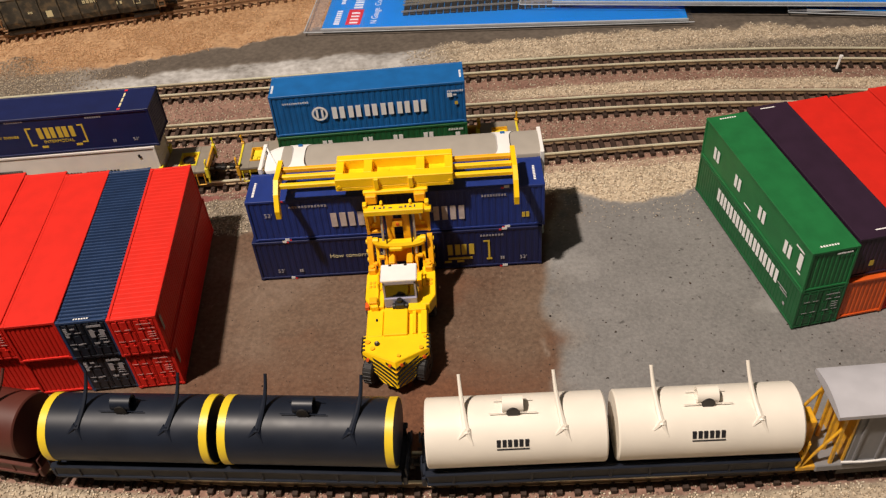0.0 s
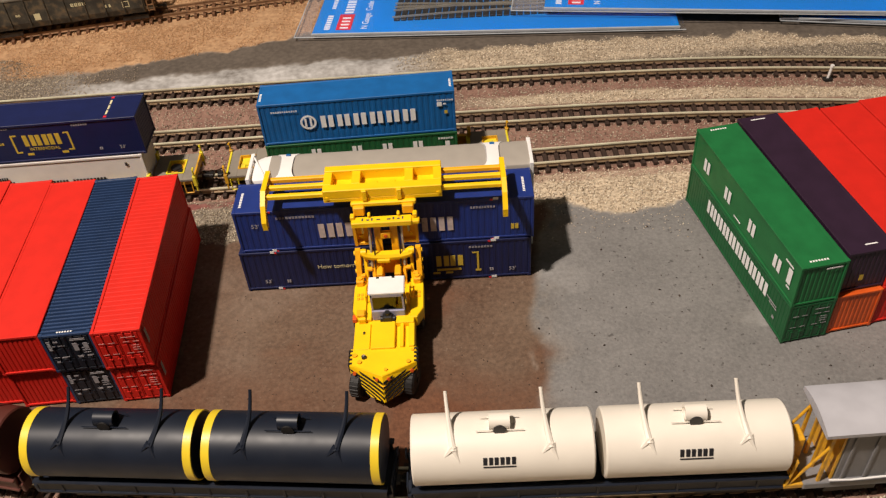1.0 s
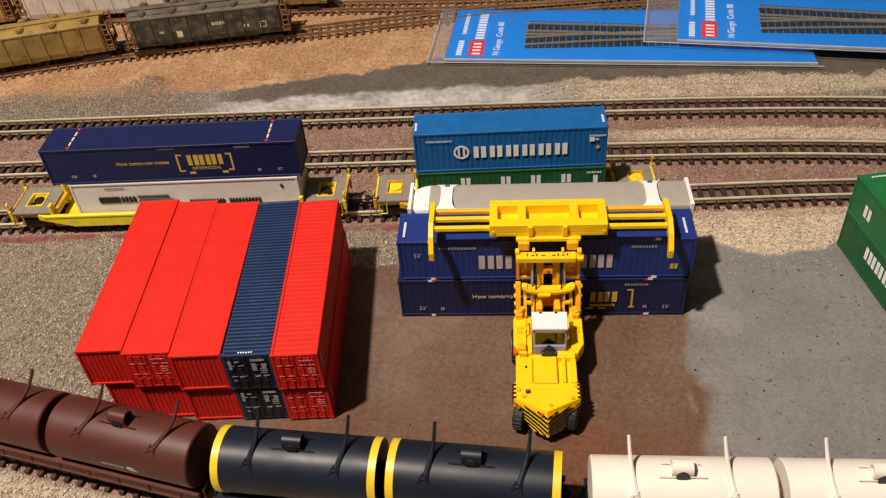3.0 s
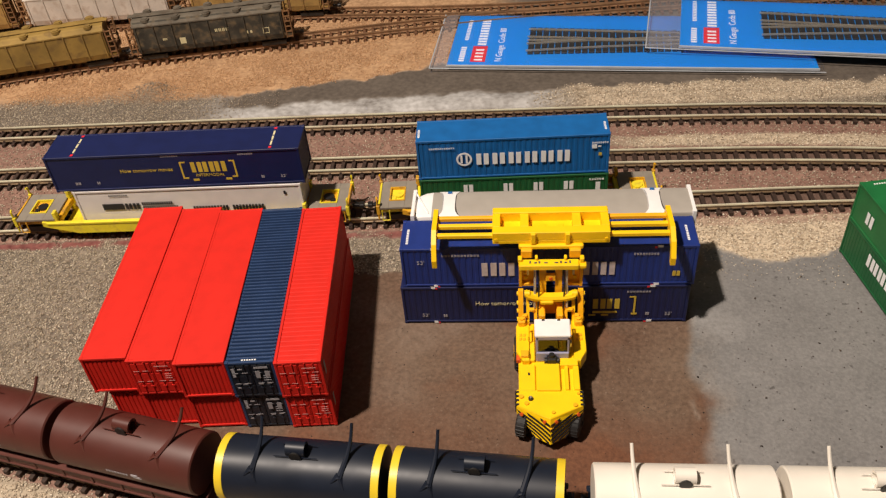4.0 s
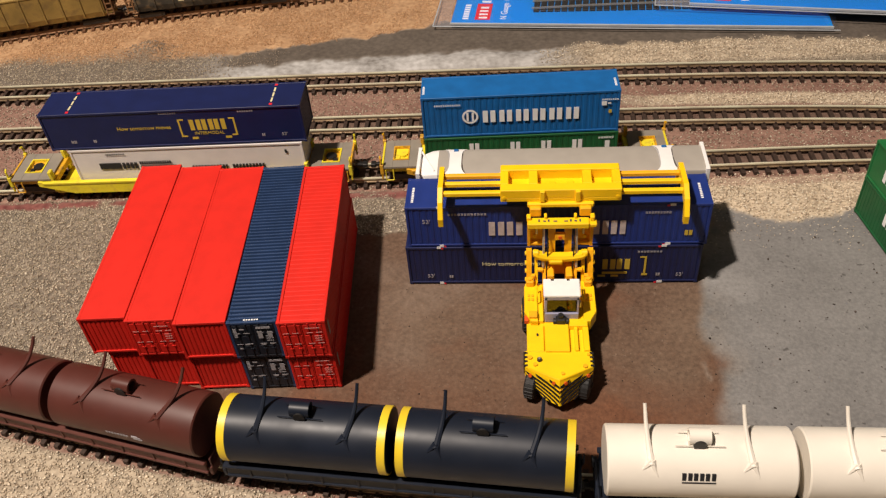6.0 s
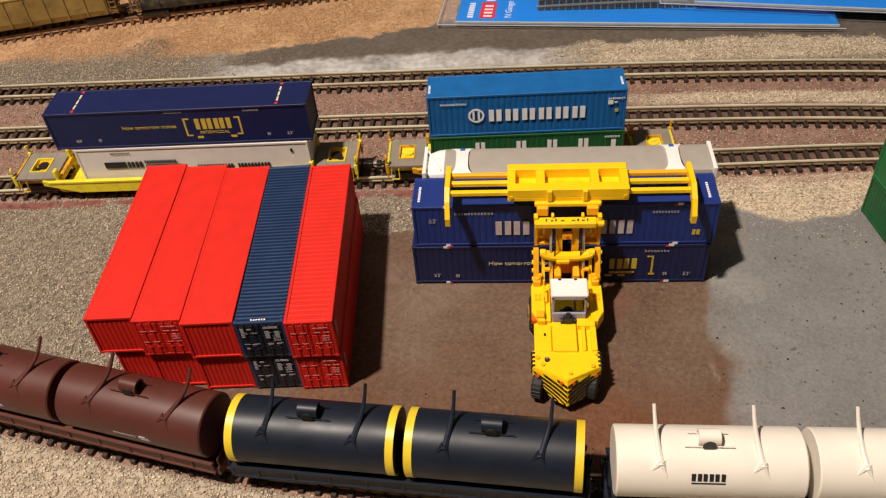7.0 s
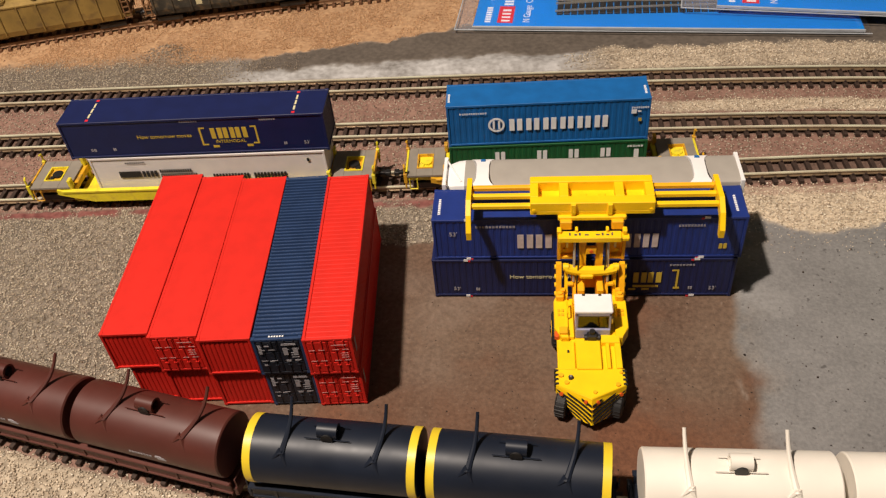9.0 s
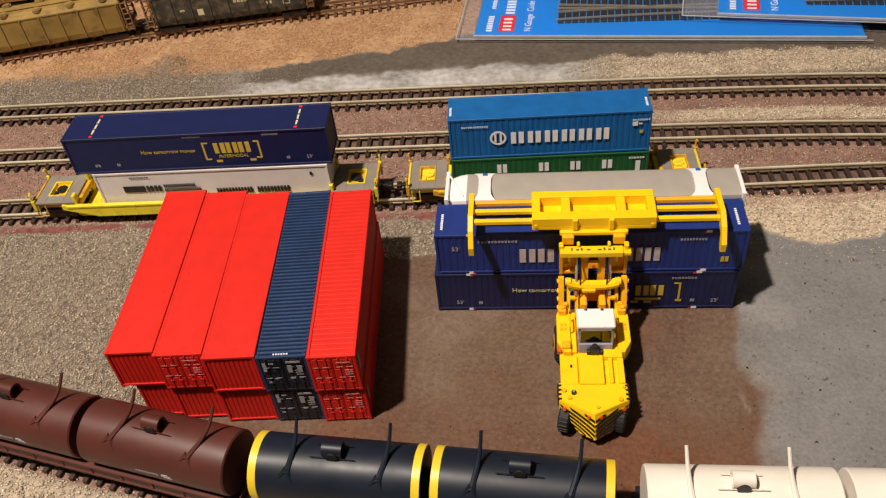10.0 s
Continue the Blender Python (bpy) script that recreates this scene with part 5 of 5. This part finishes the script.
        part("boom_rail", S().loft(slab(*X(1.5, 3.8), [(-8.8, 16.0), (-6.8, 16.0), (-5.8, 34.5), (-7.6, 35.6)])), SHADED_YELLOW, rs)
        part("lift_rod", S().cyl((o + sx * 5.4, -11.4, 19), (o + sx * 5.2, -7.0, 34.8), 0.42, 10), CHROME, rs, "bright lifting rod", True)
        part("upper_plate", S().loft(slab(*X(9.6, 10.6), [(-7.6, 25.0), (-5.2, 25.0), (-5.0, 35.0), (-8.6, 35.0)])), SHADED_YELLOW, rs)
        part("upper_plate", S().box(*X(5.0, 9.7), -5.9, -5.1, 25.0, 34.8, 0.15).box(*X(5.2, 10.6), -7.4, -5.2, 25.0, 26.2, 0.2), SHADED_YELLOW, rs)
        part("plate_stud", S().cyl((o + sx * 8.2, -6.5, 28.0), (o + sx * 8.2, -5.8, 28.0), 0.6, 10), YELLOW, rs)
        part("hose_clip", S().box(*X(7.2, 7.9), -7.0, -5.8, 29.6, 33.4, 0.1), CHROME, rs, "bright clip")
        part("hanger", S().box(*X(6.1, 9.8), -6.0, -3.0, 36.2, 39.6, 0.3), SHADED_YELLOW, rs)
        part("hinge", S().box(*X(9.4, 10.8), -8.2, -6.0, 36.0, 37.8, 0.25), YELLOW, rs)
        part("hinge", S().box(*X(4.3, 5.2), -7.6, -5.8, 36.0, 37.8, 0.2), YELLOW, rs)
        part("head_knob", S().cyl((o + sx * 7.0, -10.2, 24.2), (o + sx * 8.8, -10.2, 24.2), 1.25, 14), YELLOW, rs, smooth=True)
    rings = []
    for i in range(13):
        q = -1 + i / 6
        z = 22.4 + 1.5 * abs(q) ** 3
        rings.append([(o + 8.2 * q, y, z + dz) for y, dz in ((-11.6, -0.9), (-11.8, 0.3), (-11.2, 1.2), (-9.2, 1.3), (-8.8, -0.9))])
    part("lower_cross_head", S().loft(rings), YELLOW, rs)
    part("head_block", S().box(49.0, 53.4, -12.4, -10.8, 20.8, 22.4, 0.35), YELLOW, rs)
    part("rail_tie", S().box(50.8, 54.2, -9.0, -7.4, 28.6, 31.2, 0.25), SHADED_YELLOW, rs)
    part("rail_bolt", S().cyl((52.5, -9.3, 29.9), (52.5, -8.8, 29.9), 0.6, 10), ORANGE, rs)
    part("boom", S().box(49.6, 55.4, -19.4, -14.2, 12.0, 15.0, 0.3).box(48.4, 50.6, -15.0, -8.4, 12.0, 18.5, 0.3).box(54.4, 56.6, -15.0, -8.4, 12.0, 18.5, 0.3), SHADED_YELLOW, rs)
    part("mast_back", S().box(46.6, 58.4, -7.6, -6.8, 12.0, 20.5, 0.2), SHADED_YELLOW, rs)
    part("upper_cross_head", S().box(42.0, 61.6, -10.0, -6.6, 34.4, 36.6, 0.3).box(61.4, 64.0, -9.6, -7.0, 34.6, 36.0, 0.25), YELLOW, rs)
    # Thin dark plates on the top face, coloured as the shade in slots.
    for x, w, d in ((45.4, 0.5, 1.3), (47.0, 0.9, 0.7), (48.4, 0.6, 1.2), (50.2, 1.2, 0.6), (53.6, 1.2, 0.6), (55.4, 0.6, 1.2), (56.8, 0.9, 0.7), (58.4, 0.5, 1.3)):
        part("slot_shade_plate", S().box(x, x + w, -8.9, -8.9 + d, 36.55, 36.68), CAB_DARK, rs)
    part("rotator_yoke", S().box(42.0, 63.2, -4.6, -2.2, 38.8, 40.5, 0.35), YELLOW, rs)
    for x, y0, z0, y1, z1 in ((48.2, -12, 19, -7.4, 35), (56.6, -12, 19, -7.4, 35)):
        part("hose", S().pipe([(x, y0, z0), (x + 0.4, (y0 + y1) / 2 - 0.7, (z0 + z1) / 2), (x, y1, z1)], 0.28), BLACK, rs, "black hydraulic hose")
    # spreader
    sp = S()
    x0, x1, y0, y1, z0, z1 = 33.4, 71.8, -3.4, 9.6, 40.4, 45.2
    sp.box(x0, x1, y0, y1, z0, z1 - 3.2, 0.25)
    sp.box(x0, x1, y0, y0 + 3.6, z1 - 3.4, z1, 0.25).box(x0, x1, y1 - 3.0, y1, z1 - 3.4, z1 + 0.5, 0.25)
    for a, b in ((x0, x0 + 2.6), (x0 + 9.2, x0 + 12.0), (x1 - 12.0, x1 - 9.2), (x1 - 2.6, x1)):
        sp.box(a, b, y0 + 3.5, y1 - 2.9, z1 - 3.4, z1, 0.1)
    spread = part("spreader_box", sp, YELLOW, rs)
    for x in (x0 + 1.2, x1 - 1.2):
        part("bolt", S().cyl((x, y0 - 0.25, 42.2), (x, y0 + 0.2, 42.2), 0.6, 12), YELLOW, spread)
    for x in (46.8, 58.0):
        part("lug", S().box(x - 0.8, x + 0.8, y0 - 0.9, y0 + 0.6, 40.8, 45.0, 0.2), YELLOW, spread)
    for x in (x0 + 15.5, x0 + 21.3):
        part("inner_block", S().box(x, x + 2.2, y0 + 3.2, y0 + 5.2, z1 - 3.3, z1 - 0.6, 0.15), YELLOW, spread)
    for sx, a, b in ((-1, 14.6, x0 + 1), (1, x1 - 1, 91.2)):
        for y, z in ((-1.4, 42.6), (3.4, 42.6), (7.6, 42.6)):
            part("beam", S().box(a, b, y - 0.8, y + 0.8, z - 0.9, z + 0.9, 0.35), YELLOW if y < 5 else SHADED_YELLOW, rs)
        ex = 14.0 if sx < 0 else 91.8
        arm = S().loft(slab(ex - 0.8, ex + 0.8, [(10.8, 41.2), (10.8, 44.4), (-1, 45.0), (-5.4, 42.2), (-8.4, 37.5), (-8.2, 34.4), (-6.4, 34.4), (-4.8, 39.6), (-1, 40.6)]))
        part("end_arm", arm, YELLOW, rs)
        part("twist_lock", S().box(ex - 1.2, ex + 1.2, 8.0, 10.0, 38.6, 41.4, 0.2), SHADED_YELLOW, rs)
    return rs


reach_stacker()


# ---- weathered hopper cars on the rusty tracks ----
def hopper_car(label, m, L, body, roof, ladder_mat, marks=False):
    car = thing("hopper_car", label, "rail car", m, "weathered covered hoppers")
    l = L / 2
    prof = [(-7.4, 7.4), (-8.2, 10.5), (-8.2, 23.5), (-6.4, 25.6), (6.4, 25.6), (8.2, 23.5), (8.2, 10.5), (7.4, 7.4)]
    part("body", Shape().loft([[(x, y, z) for y, z in prof] for x in (-l + 5, l - 5)]), body, car)
    rib = Shape().box(-0.3, 0.3, -0.4, 0.4, 8.6, 23.6, 0.1).mesh("side_rib")
    rib.materials.append(body)
    n = 9
    for k in range(n):
        for sy in (-1, 1):
            r = new("side_rib", rib)
            r.parent = car
            r.matrix_basis = place(-l + 6 + k * (L - 12) / (n - 1), sy * 8.35, 0)
    part("roof", Shape().loft([[(x, y, z) for y, z in ((-8.5, 23.3), (-8.5, 24.0), (-5.2, 26.1), (5.2, 26.1), (8.5, 24.0), (8.5, 23.3))] for x in (-l + 4.4, l - 4.4)]), roof, car)
    for k in range(5):
        x = -l + 12 + k * (L - 24) / 4
        for sy in (-1, 1):
            part("roof_hatch", Shape().cyl((x, sy * 5.2, 25.4), (x, sy * 5.2, 26.9), 2.4, 18).cyl((x, sy * 5.2, 26.9), (x, sy * 5.2, 27.3), 1.7, 18), roof, car, smooth=True)
    part("running_board", Shape().box(-l + 2, l - 2, -1.8, 1.8, 26.5, 27.0, 0.1), roof, car)
    for k in range(3):
        x = (k - 1) * L * 0.26
        part("hopper_bay", Shape().loft([[(x - 8, -6.8, 10.2), (x + 8, -6.8, 10.2), (x + 8, 6.8, 10.2), (x - 8, 6.8, 10.2)], [(x - 2.4, -3.6, 5.0), (x + 2.4, -3.6, 5.0), (x + 2.4, 3.6, 5.0), (x - 2.4, 3.6, 5.0)]]), body, car)
    part("side_sill", Shape().box(-l, l, -7.8, -6.8, 8.8, 10.4, 0.1).box(-l, l, 6.8, 7.8, 8.8, 10.4, 0.1).box(-l, l, -1.2, 1.2, 6.8, 9, 0.1), body, car)
    for sx in (-1, 1):
        part("end_sheet", Shape().loft([[(sx * (l - 5), y, z) for y, z in ((-7, 22), (7, 22), (7, 12), (-7, 12))], [(sx * (l - 11), y, z) for y, z in ((-7, 12), (7, 12), (7, 11), (-7, 11))]]), body, car)
        for sy in (-1, 1):
            ld = Shape()
            for dx in (0.4, 3.6):
                ld.box(*sorted((sx * (l - dx), sx * (l - dx - 0.6))), *sorted((sy * 8.2, sy * 7.6)), 7.5, 24.4)
            for k in range(6):
                ld.box(*sorted((sx * (l - 0.4), sx * (l - 4.2))), *sorted((sy * 8.3, sy * 7.7)), 8 + k * 3, 8.5 + k * 3)
            part("ladder", ld, ladder_mat, car, "rusty brown ladder")
            part("end_post", Shape().box(*sorted((sx * (l - 0.2), sx * (l - 1.2))), *sorted((sy * 7.4, sy * 6.4)), 8, 24, 0.1), ladder_mat, car)
        part("end_platform", Shape().box(*sorted((sx * l, sx * (l - 5))), -7.6, 7.6, 9.4, 10.2, 0.1).box(*sorted((sx * l, sx * (l - 0.6))), -7.6, 7.6, 14, 14.8, 0.1), ladder_mat, car)
        bogie(car, sx * (l - 12))
        coupler(car, sx * l, sx)
    if marks:
        plates(car, "stencil", word(3, 16.0, 1.8, 4, 1.4, 0.6) + word(-26, 14.5, 1.2, 2, 1.0, 0.3) + [(20, 20.8, 13, 14.6), (22, 23, 13, 14.6), (29, 29.4, 12, 15), (32.2, 32.6, 12, 15), (29, 32.6, 11.8, 12.2), (29, 32.6, 14.8, 15.2), (-17, -13.8, 11.4, 15)], -8.3, INK_PALE, "faded stencil marks")
    return car


def on_line(name, x):
    y0, y1 = float(line_y(name, x - 20)), float(line_y(name, x + 20))
    return place(x, float(line_y(name, x)), 0, math.degrees(math.atan2(y1 - y0, 40)))


hopper_car("weathered dark grey covered hopper with streaked sides", on_line("hopper", -128.5), 91, HOPPER_GREY, HOPPER_ROOF, LADDER_RUST, True)
hopper_car("weathered tan covered hopper coupled to another", on_line("hopper", -225), 92, HOPPER_TAN, HOPPER_TAN, LADDER_RUST)
hopper_car("pale dusty covered hopper on the rear siding", on_line("rear", -207), 94, HOPPER_PALE, HOPPER_PALE, LADDER_RUST)
hopper_car("ochre rusty covered hopper on the rear siding", on_line("rear", -111), 88, HOPPER_RUST, HOPPER_RUST, LADDER_RUST)
hopper_car("ochre weathered covered hopper at the siding end", on_line("rear", -304), 94, HOPPER_RUST, HOPPER_TAN, LADDER_RUST)


# ---- packaged track pieces lying on the layout ----
def package(label, m, L, W, margin=9):
    """A blue header card in a clear bag with a turnout visible through it."""
    p = thing("turnout_package", label, "package", m, "packaged turnouts")
    part("card", Shape().box(0, L, 0, W, 0.6, 1.5, 0.1), CARD, p, "bright blue card")
    part("card_rim", Shape().box(-0.3, L + 0.3, -0.9, 0.05, 0.4, 1.7, 0.1), CARD_EDGE, p, "pale folded edge")
    def film(u0, u1, nu, nv, low_left, low_right):
        verts = []
        for i in range(nu + 1):
            for j in range(nv + 1):
                rim = j in (0, nv) or (i == 0 and low_left) or (i == nu and low_right)
                verts.append((u0 + (u1 - u0) * i / nu, -2.5 + (W + 5) * j / nv, 0.7 if rim else 4.3 + 0.45 * math.sin(i * 1.7 + j * 1.3)))
        return Shape().add(verts, [(i * (nv + 1) + j, i * (nv + 1) + j + 1, (i + 1) * (nv + 1) + j + 1, (i + 1) * (nv + 1) + j) for i in range(nu) for j in range(nv)])

    bag = part("clear_bag", film(0, L + 3, 24, 8, False, True), BAG, p, "crinkled clear plastic bag", True)
    flap = part("bag_flap", film(-margin, 0, 4, 8, True, False), BAG_FLAP, bag, "folded clear bag end", True)
    part("bag_seam", Shape().cyl((-margin, -2.5, 0.7), (-margin, W + 2.5, 0.7), 0.35, 6).cyl((-margin, -2.5, 0.7), (L + 3, -2.5, 0.7), 0.3, 6), CARD_EDGE, bag)
    bag.visible_shadow = flap.visible_shadow = False
    foot = W * 0.24
    for k in range(34):
        x = 42 + k * 3.6
        part("turnout_tie", Shape().box(x, x + 2.9, foot - 2 + 7 * k / 34, foot + 28 - 6 * k / 34, 1.5, 2.4, 0.1), BLACK, p)
    for y0, y1, bow in ((foot, foot + 9, 1), (foot + 8, foot + 17, 1), (foot + 16, foot + 9, 0.2), (foot + 25, foot + 18, 0.2), (foot + 12, foot + 13, 0)):
        pts = [(41 + 124 * t, y0 + (y1 - y0) * t + bow * 2.5 * math.sin(math.pi * t)) for t in [i / 12 for i in range(13)]]
        part("turnout_rail", Shape().loft([[(x, y - 0.28, 2.4), (x, y + 0.28, 2.4), (x, y + 0.24, 3.3), (x, y - 0.24, 3.3)] for x, y in pts]), CHROME, p, "bright turnout rail")
    part("throw_bar", Shape().box(118, 121, foot + 2, foot + 24, 2.4, 2.9, 0.1), STEEL, p)
    part("red_panel", Shape().box(12, 20, 3.5, 21, 1.5, 1.6), INK_RED, p, "red maker panel")
    part("panel_bar", Shape().box(14.0, 18.4, 4.8, 6.4, 1.6, 1.66).box(14.0, 18.4, 8.4, 10.0, 1.6, 1.66).box(14.0, 18.4, 12.0, 13.6, 1.6, 1.66).box(14.0, 18.4, 15.6, 17.4, 1.6, 1.66), INK_WHITE, p)
    s = Shape()
    for k in range(10):
        s.box(14.0, 18.8, 22.4 + k * 3.1, 24.3 + k * 3.1, 1.5, 1.58)
    part("maker_bar", s, INK_WHITE, p, "white maker bars")
    return p


def printed_text(parent, text, x, y, size):
    """Letters that run up the card, in the built-in font."""
    cu = bpy.data.curves.new("text", "FONT")
    cu.body, cu.size, cu.extrude = text, size * MM, 0.00004
    ob = bpy.data.objects.new("text", cu)
    scene.collection.objects.link(ob)
    me = bpy.data.meshes.new_from_object(ob.evaluated_get(bpy.context.evaluated_depsgraph_get()))
    bpy.data.objects.remove(ob)
    me.materials.clear()
    me.materials.append(INK_WHITE)
    t = new("printed_text", me)
    t.parent = parent
    t.matrix_basis = place(x, y, 1.56, 90)
    return t


packs = [package("blue carded turnout in a clear bag", place(5, 188, 1.2, -5.0, 0, 0), 188, 58),
         package("blue carded turnout lying across another package", place(126.5, 191.5, 6.0, -9.5, 0.5, 0), 188, 54, 17),
         package("blue carded turnout under another package", place(252, 172, 1.4, -13, 0, 0), 188, 56),
         package("blue carded turnout far back on the layout", place(-28, 292, 3.6, 3, 0, 0), 188, 56)]
for p in packs:
    printed_text(p, "N Gauge  Code 80", 28.5, 4, 5.0)
    flat_plates(p, "small_bar", [(5.6, 8.6, 4 + 2.4 * k, 5.6 + 2.4 * k) for k in range(7)] + [(6.2, 8.4, 28 + 1.9 * k, 29.2 + 1.9 * k) for k in range(13)], 1.5, INK_WHITE, "small white print bars")

# small lineside things
def ground_throw(label, m, mat):
    g = thing("ground_throw", label, "switch stand", m)
    part("base", Shape().box(-2, 2, -1.4, 1.4, 0, 1.2, 0.2), BLACK, g)
    part("lever", Shape().cyl((0, 0, 1), (0.6, 0, 6.5), 0.6, 8).cyl((0.6, 0, 6.5), (0.7, 0, 7.6), 0.9, 8), mat, g, smooth=True)


ground_throw("small white-topped peg beside the back track", place(247, 117, 0), WHITE)
ground_throw("small yellow switch lever beside the middle track", place(236, 76, 0), BAND_YELLOW)
ground_throw("yellow switch lever by the back track", place(-232, 118, 0), BAND_YELLOW)


# ---- loose stones ----
def stones(name, label, count, region, lo, hi, mat, keep):
    rng = np.random.default_rng(7)
    x = rng.uniform(region[0], region[1], count)
    y = rng.uniform(region[2], region[3], count)
    ok = keep(x, y) > rng.uniform(0, 1, count)
    x, y = x[ok], y[ok]
    z = ground_height(x, y)
    n = len(x)
    r = rng.uniform(lo, hi, n) ** 1.0
    unit = np.array([(1, 0, 0), (-1, 0, 0), (0, 1, 0), (0, -1, 0), (0, 0, 1), (0, 0, -1)], float)
    faces = np.array([(0, 2, 4), (2, 1, 4), (1, 3, 4), (3, 0, 4), (2, 0, 5), (1, 2, 5), (3, 1, 5), (0, 3, 5)])
    ang = rng.uniform(0, 6.283, n)
    ca, sa = np.cos(ang), np.sin(ang)
    v = unit[None] * r[:, None, None] * rng.uniform(0.6, 1.25, (n, 6, 1)) * np.array([1, 0.85, 0.7])
    v = v + rng.normal(0, 0.12, (n, 6, 3)) * r[:, None, None]
    vx = v[..., 0] * ca[:, None] - v[..., 1] * sa[:, None] + x[:, None]
    vy = v[..., 0] * sa[:, None] + v[..., 1] * ca[:, None] + y[:, None]
    vz = v[..., 2] + (z + r * 0.42)[:, None]
    co = np.stack([vx, vy, vz], -1).reshape(-1, 3) * MM
    f = (faces[None] + 6 * np.arange(n)[:, None, None]).reshape(-1, 3)
    me = bpy.data.meshes.new(name)
    me.vertices.add(len(co))
    me.vertices.foreach_set("co", co.ravel())
    me.loops.add(f.size)
    me.loops.foreach_set("vertex_index", f.ravel().astype(np.int32))
    me.polygons.add(len(f))
    me.polygons.foreach_set("loop_start", np.arange(0, f.size, 3, dtype=np.int32))
    me.update(calc_edges=True)
    me.materials.append(mat)
    return tagged(new(name, me), label, "gravel", kind="stuff")


def stone_material(name, stops):
    mat = bpy.data.materials.new(name)
    mat.use_nodes = True
    nt = mat.node_tree
    g, r = nt.nodes.new("ShaderNodeNewGeometry"), nt.nodes.new("ShaderNodeValToRGB")
    e = r.color_ramp.elements
    e[0].color, e[1].color = (*stops[0], 1), (*stops[-1], 1)
    for k in range(1, len(stops) - 1):
        e.new(k / (len(stops) - 1)).color = (*stops[k], 1)
    nt.links.new(g.outputs["Random Per Island"], r.inputs["Fac"])
    b = nt.nodes["Principled BSDF"]
    nt.links.new(r.outputs["Color"], b.inputs["Base Color"])
    b.inputs["Roughness"].default_value = 0.95
    b.inputs["Specular IOR Level"].default_value = 0.15
    return mat


def pale_zone(x, y):
    yard, asphalt, dirt, wash, track, shoulder = zones(x, y)
    near = np.min([np.abs(y - line_y(k, x)) for k in LINES], axis=0)
    return np.clip(1 - yard * 1.2 - asphalt * 1.2 - dirt - 1.0 * wash - shoulder - 0.75 * track - tints(x, y)[1], 0, 1) * (near > 5.5)


def track_zone(x, y):
    yard, asphalt, dirt, wash, track, shoulder = zones(x, y)
    return np.clip(track - wash + 0.03 * dirt + 0.5 * np.exp(-np.hypot((x + 152) / 11, (y - 175) / 7) ** 2) * 8, 0, 1) * (1 - np.clip(yard + asphalt, 0, 1))


def yard_zone(x, y):
    yard, asphalt, dirt, wash, track, shoulder = zones(x, y)
    return np.clip(yard + asphalt, 0, 1)


def heap_zone(x, y):
    return np.exp(-np.hypot((x + 152) / 12, (y - 172) / 8) ** 2 * 1.6)


GRIT_STONE = stone_material("dark_grit", [(0.03, 0.025, 0.022), (0.06, 0.045, 0.036), (0.12, 0.09, 0.075)])
DIRT_STONE = stone_material("orange_sand_grain", [(0.32, 0.17, 0.08), (0.50, 0.29, 0.15), (0.64, 0.40, 0.22), (0.41, 0.225, 0.11), (0.76, 0.53, 0.32)])
GREY_STONE = stone_material("grey_rubble_stone", [(0.15, 0.115, 0.08), (0.31, 0.25, 0.185), (0.41, 0.335, 0.26), (0.23, 0.18, 0.135)])
PALE_STONE = stone_material("pale_ballast_stone", [(0.19, 0.145, 0.10), (0.41, 0.34, 0.25), (0.55, 0.47, 0.36), (0.30, 0.245, 0.185), (0.72, 0.64, 0.51)])
DARK_STONE = stone_material("brown_ballast_stone", [(0.07, 0.034, 0.026), (0.19, 0.105, 0.08), (0.29, 0.18, 0.14), (0.13, 0.07, 0.055), (0.36, 0.25, 0.20)])
SAND_STONE = stone_material("cream_ballast_stone", [(0.27, 0.20, 0.135), (0.60, 0.49, 0.36), (0.80, 0.68, 0.52), (0.47, 0.375, 0.28), (0.93, 0.85, 0.70)])
stones("gravel", "grey-brown ballast stones beside the tracks", 360000, (-270, 310, -130, 172), 0.24, 0.54, PALE_STONE, lambda x, y: pale_zone(x, y) * (1 - sandy(x, y)))
stones("gravel", "cream ballast stones beside the tracks", 280000, (-270, 310, -130, 172), 0.25, 0.58, SAND_STONE, lambda x, y: pale_zone(x, y) * sandy(x, y))
stones("gravel", "brown ballast stones between the rails", 34000, (-270, 310, -95, 200), 0.22, 0.48, DARK_STONE, track_zone)
stones("grit", "scattered grit on the yard surface", 1100, (-100, 300, -80, 45), 0.10, 0.34, GRIT_STONE, yard_zone)
stones("grit", "pale ballast crumbs spilled on the asphalt edge", 420, (108, 170, 14, 42), 0.14, 0.36, SAND_STONE, lambda x, y: yard_zone(x, y) * ease(12, 34, y))
stones("grit", "a few dark crumbs on the asphalt", 34, (100, 200, -70, 40), 0.25, 0.62, GRIT_STONE, yard_zone)
stones("sand", "coarse orange sand on the dirt bank", 120000, (-270, 130, 150, 262), 0.22, 0.50, DIRT_STONE, lambda x, y: zones(x, y)[2] * ease(0.25, 0.7, clouds(x, y, 12, 81)))
stones("gravel", "dull grey gravel behind the back track", 26000, (-270, 40, 140, 200), 0.22, 0.55, GREY_STONE, lambda x, y: 0.8 * zones(x, y)[5] * ease(-70, -110, x))
stones("rubble_heap", "low heap of grey rubble on orange dirt", 9000, (-185, -120, 156, 192), 0.25, 0.7, GREY_STONE, heap_zone)
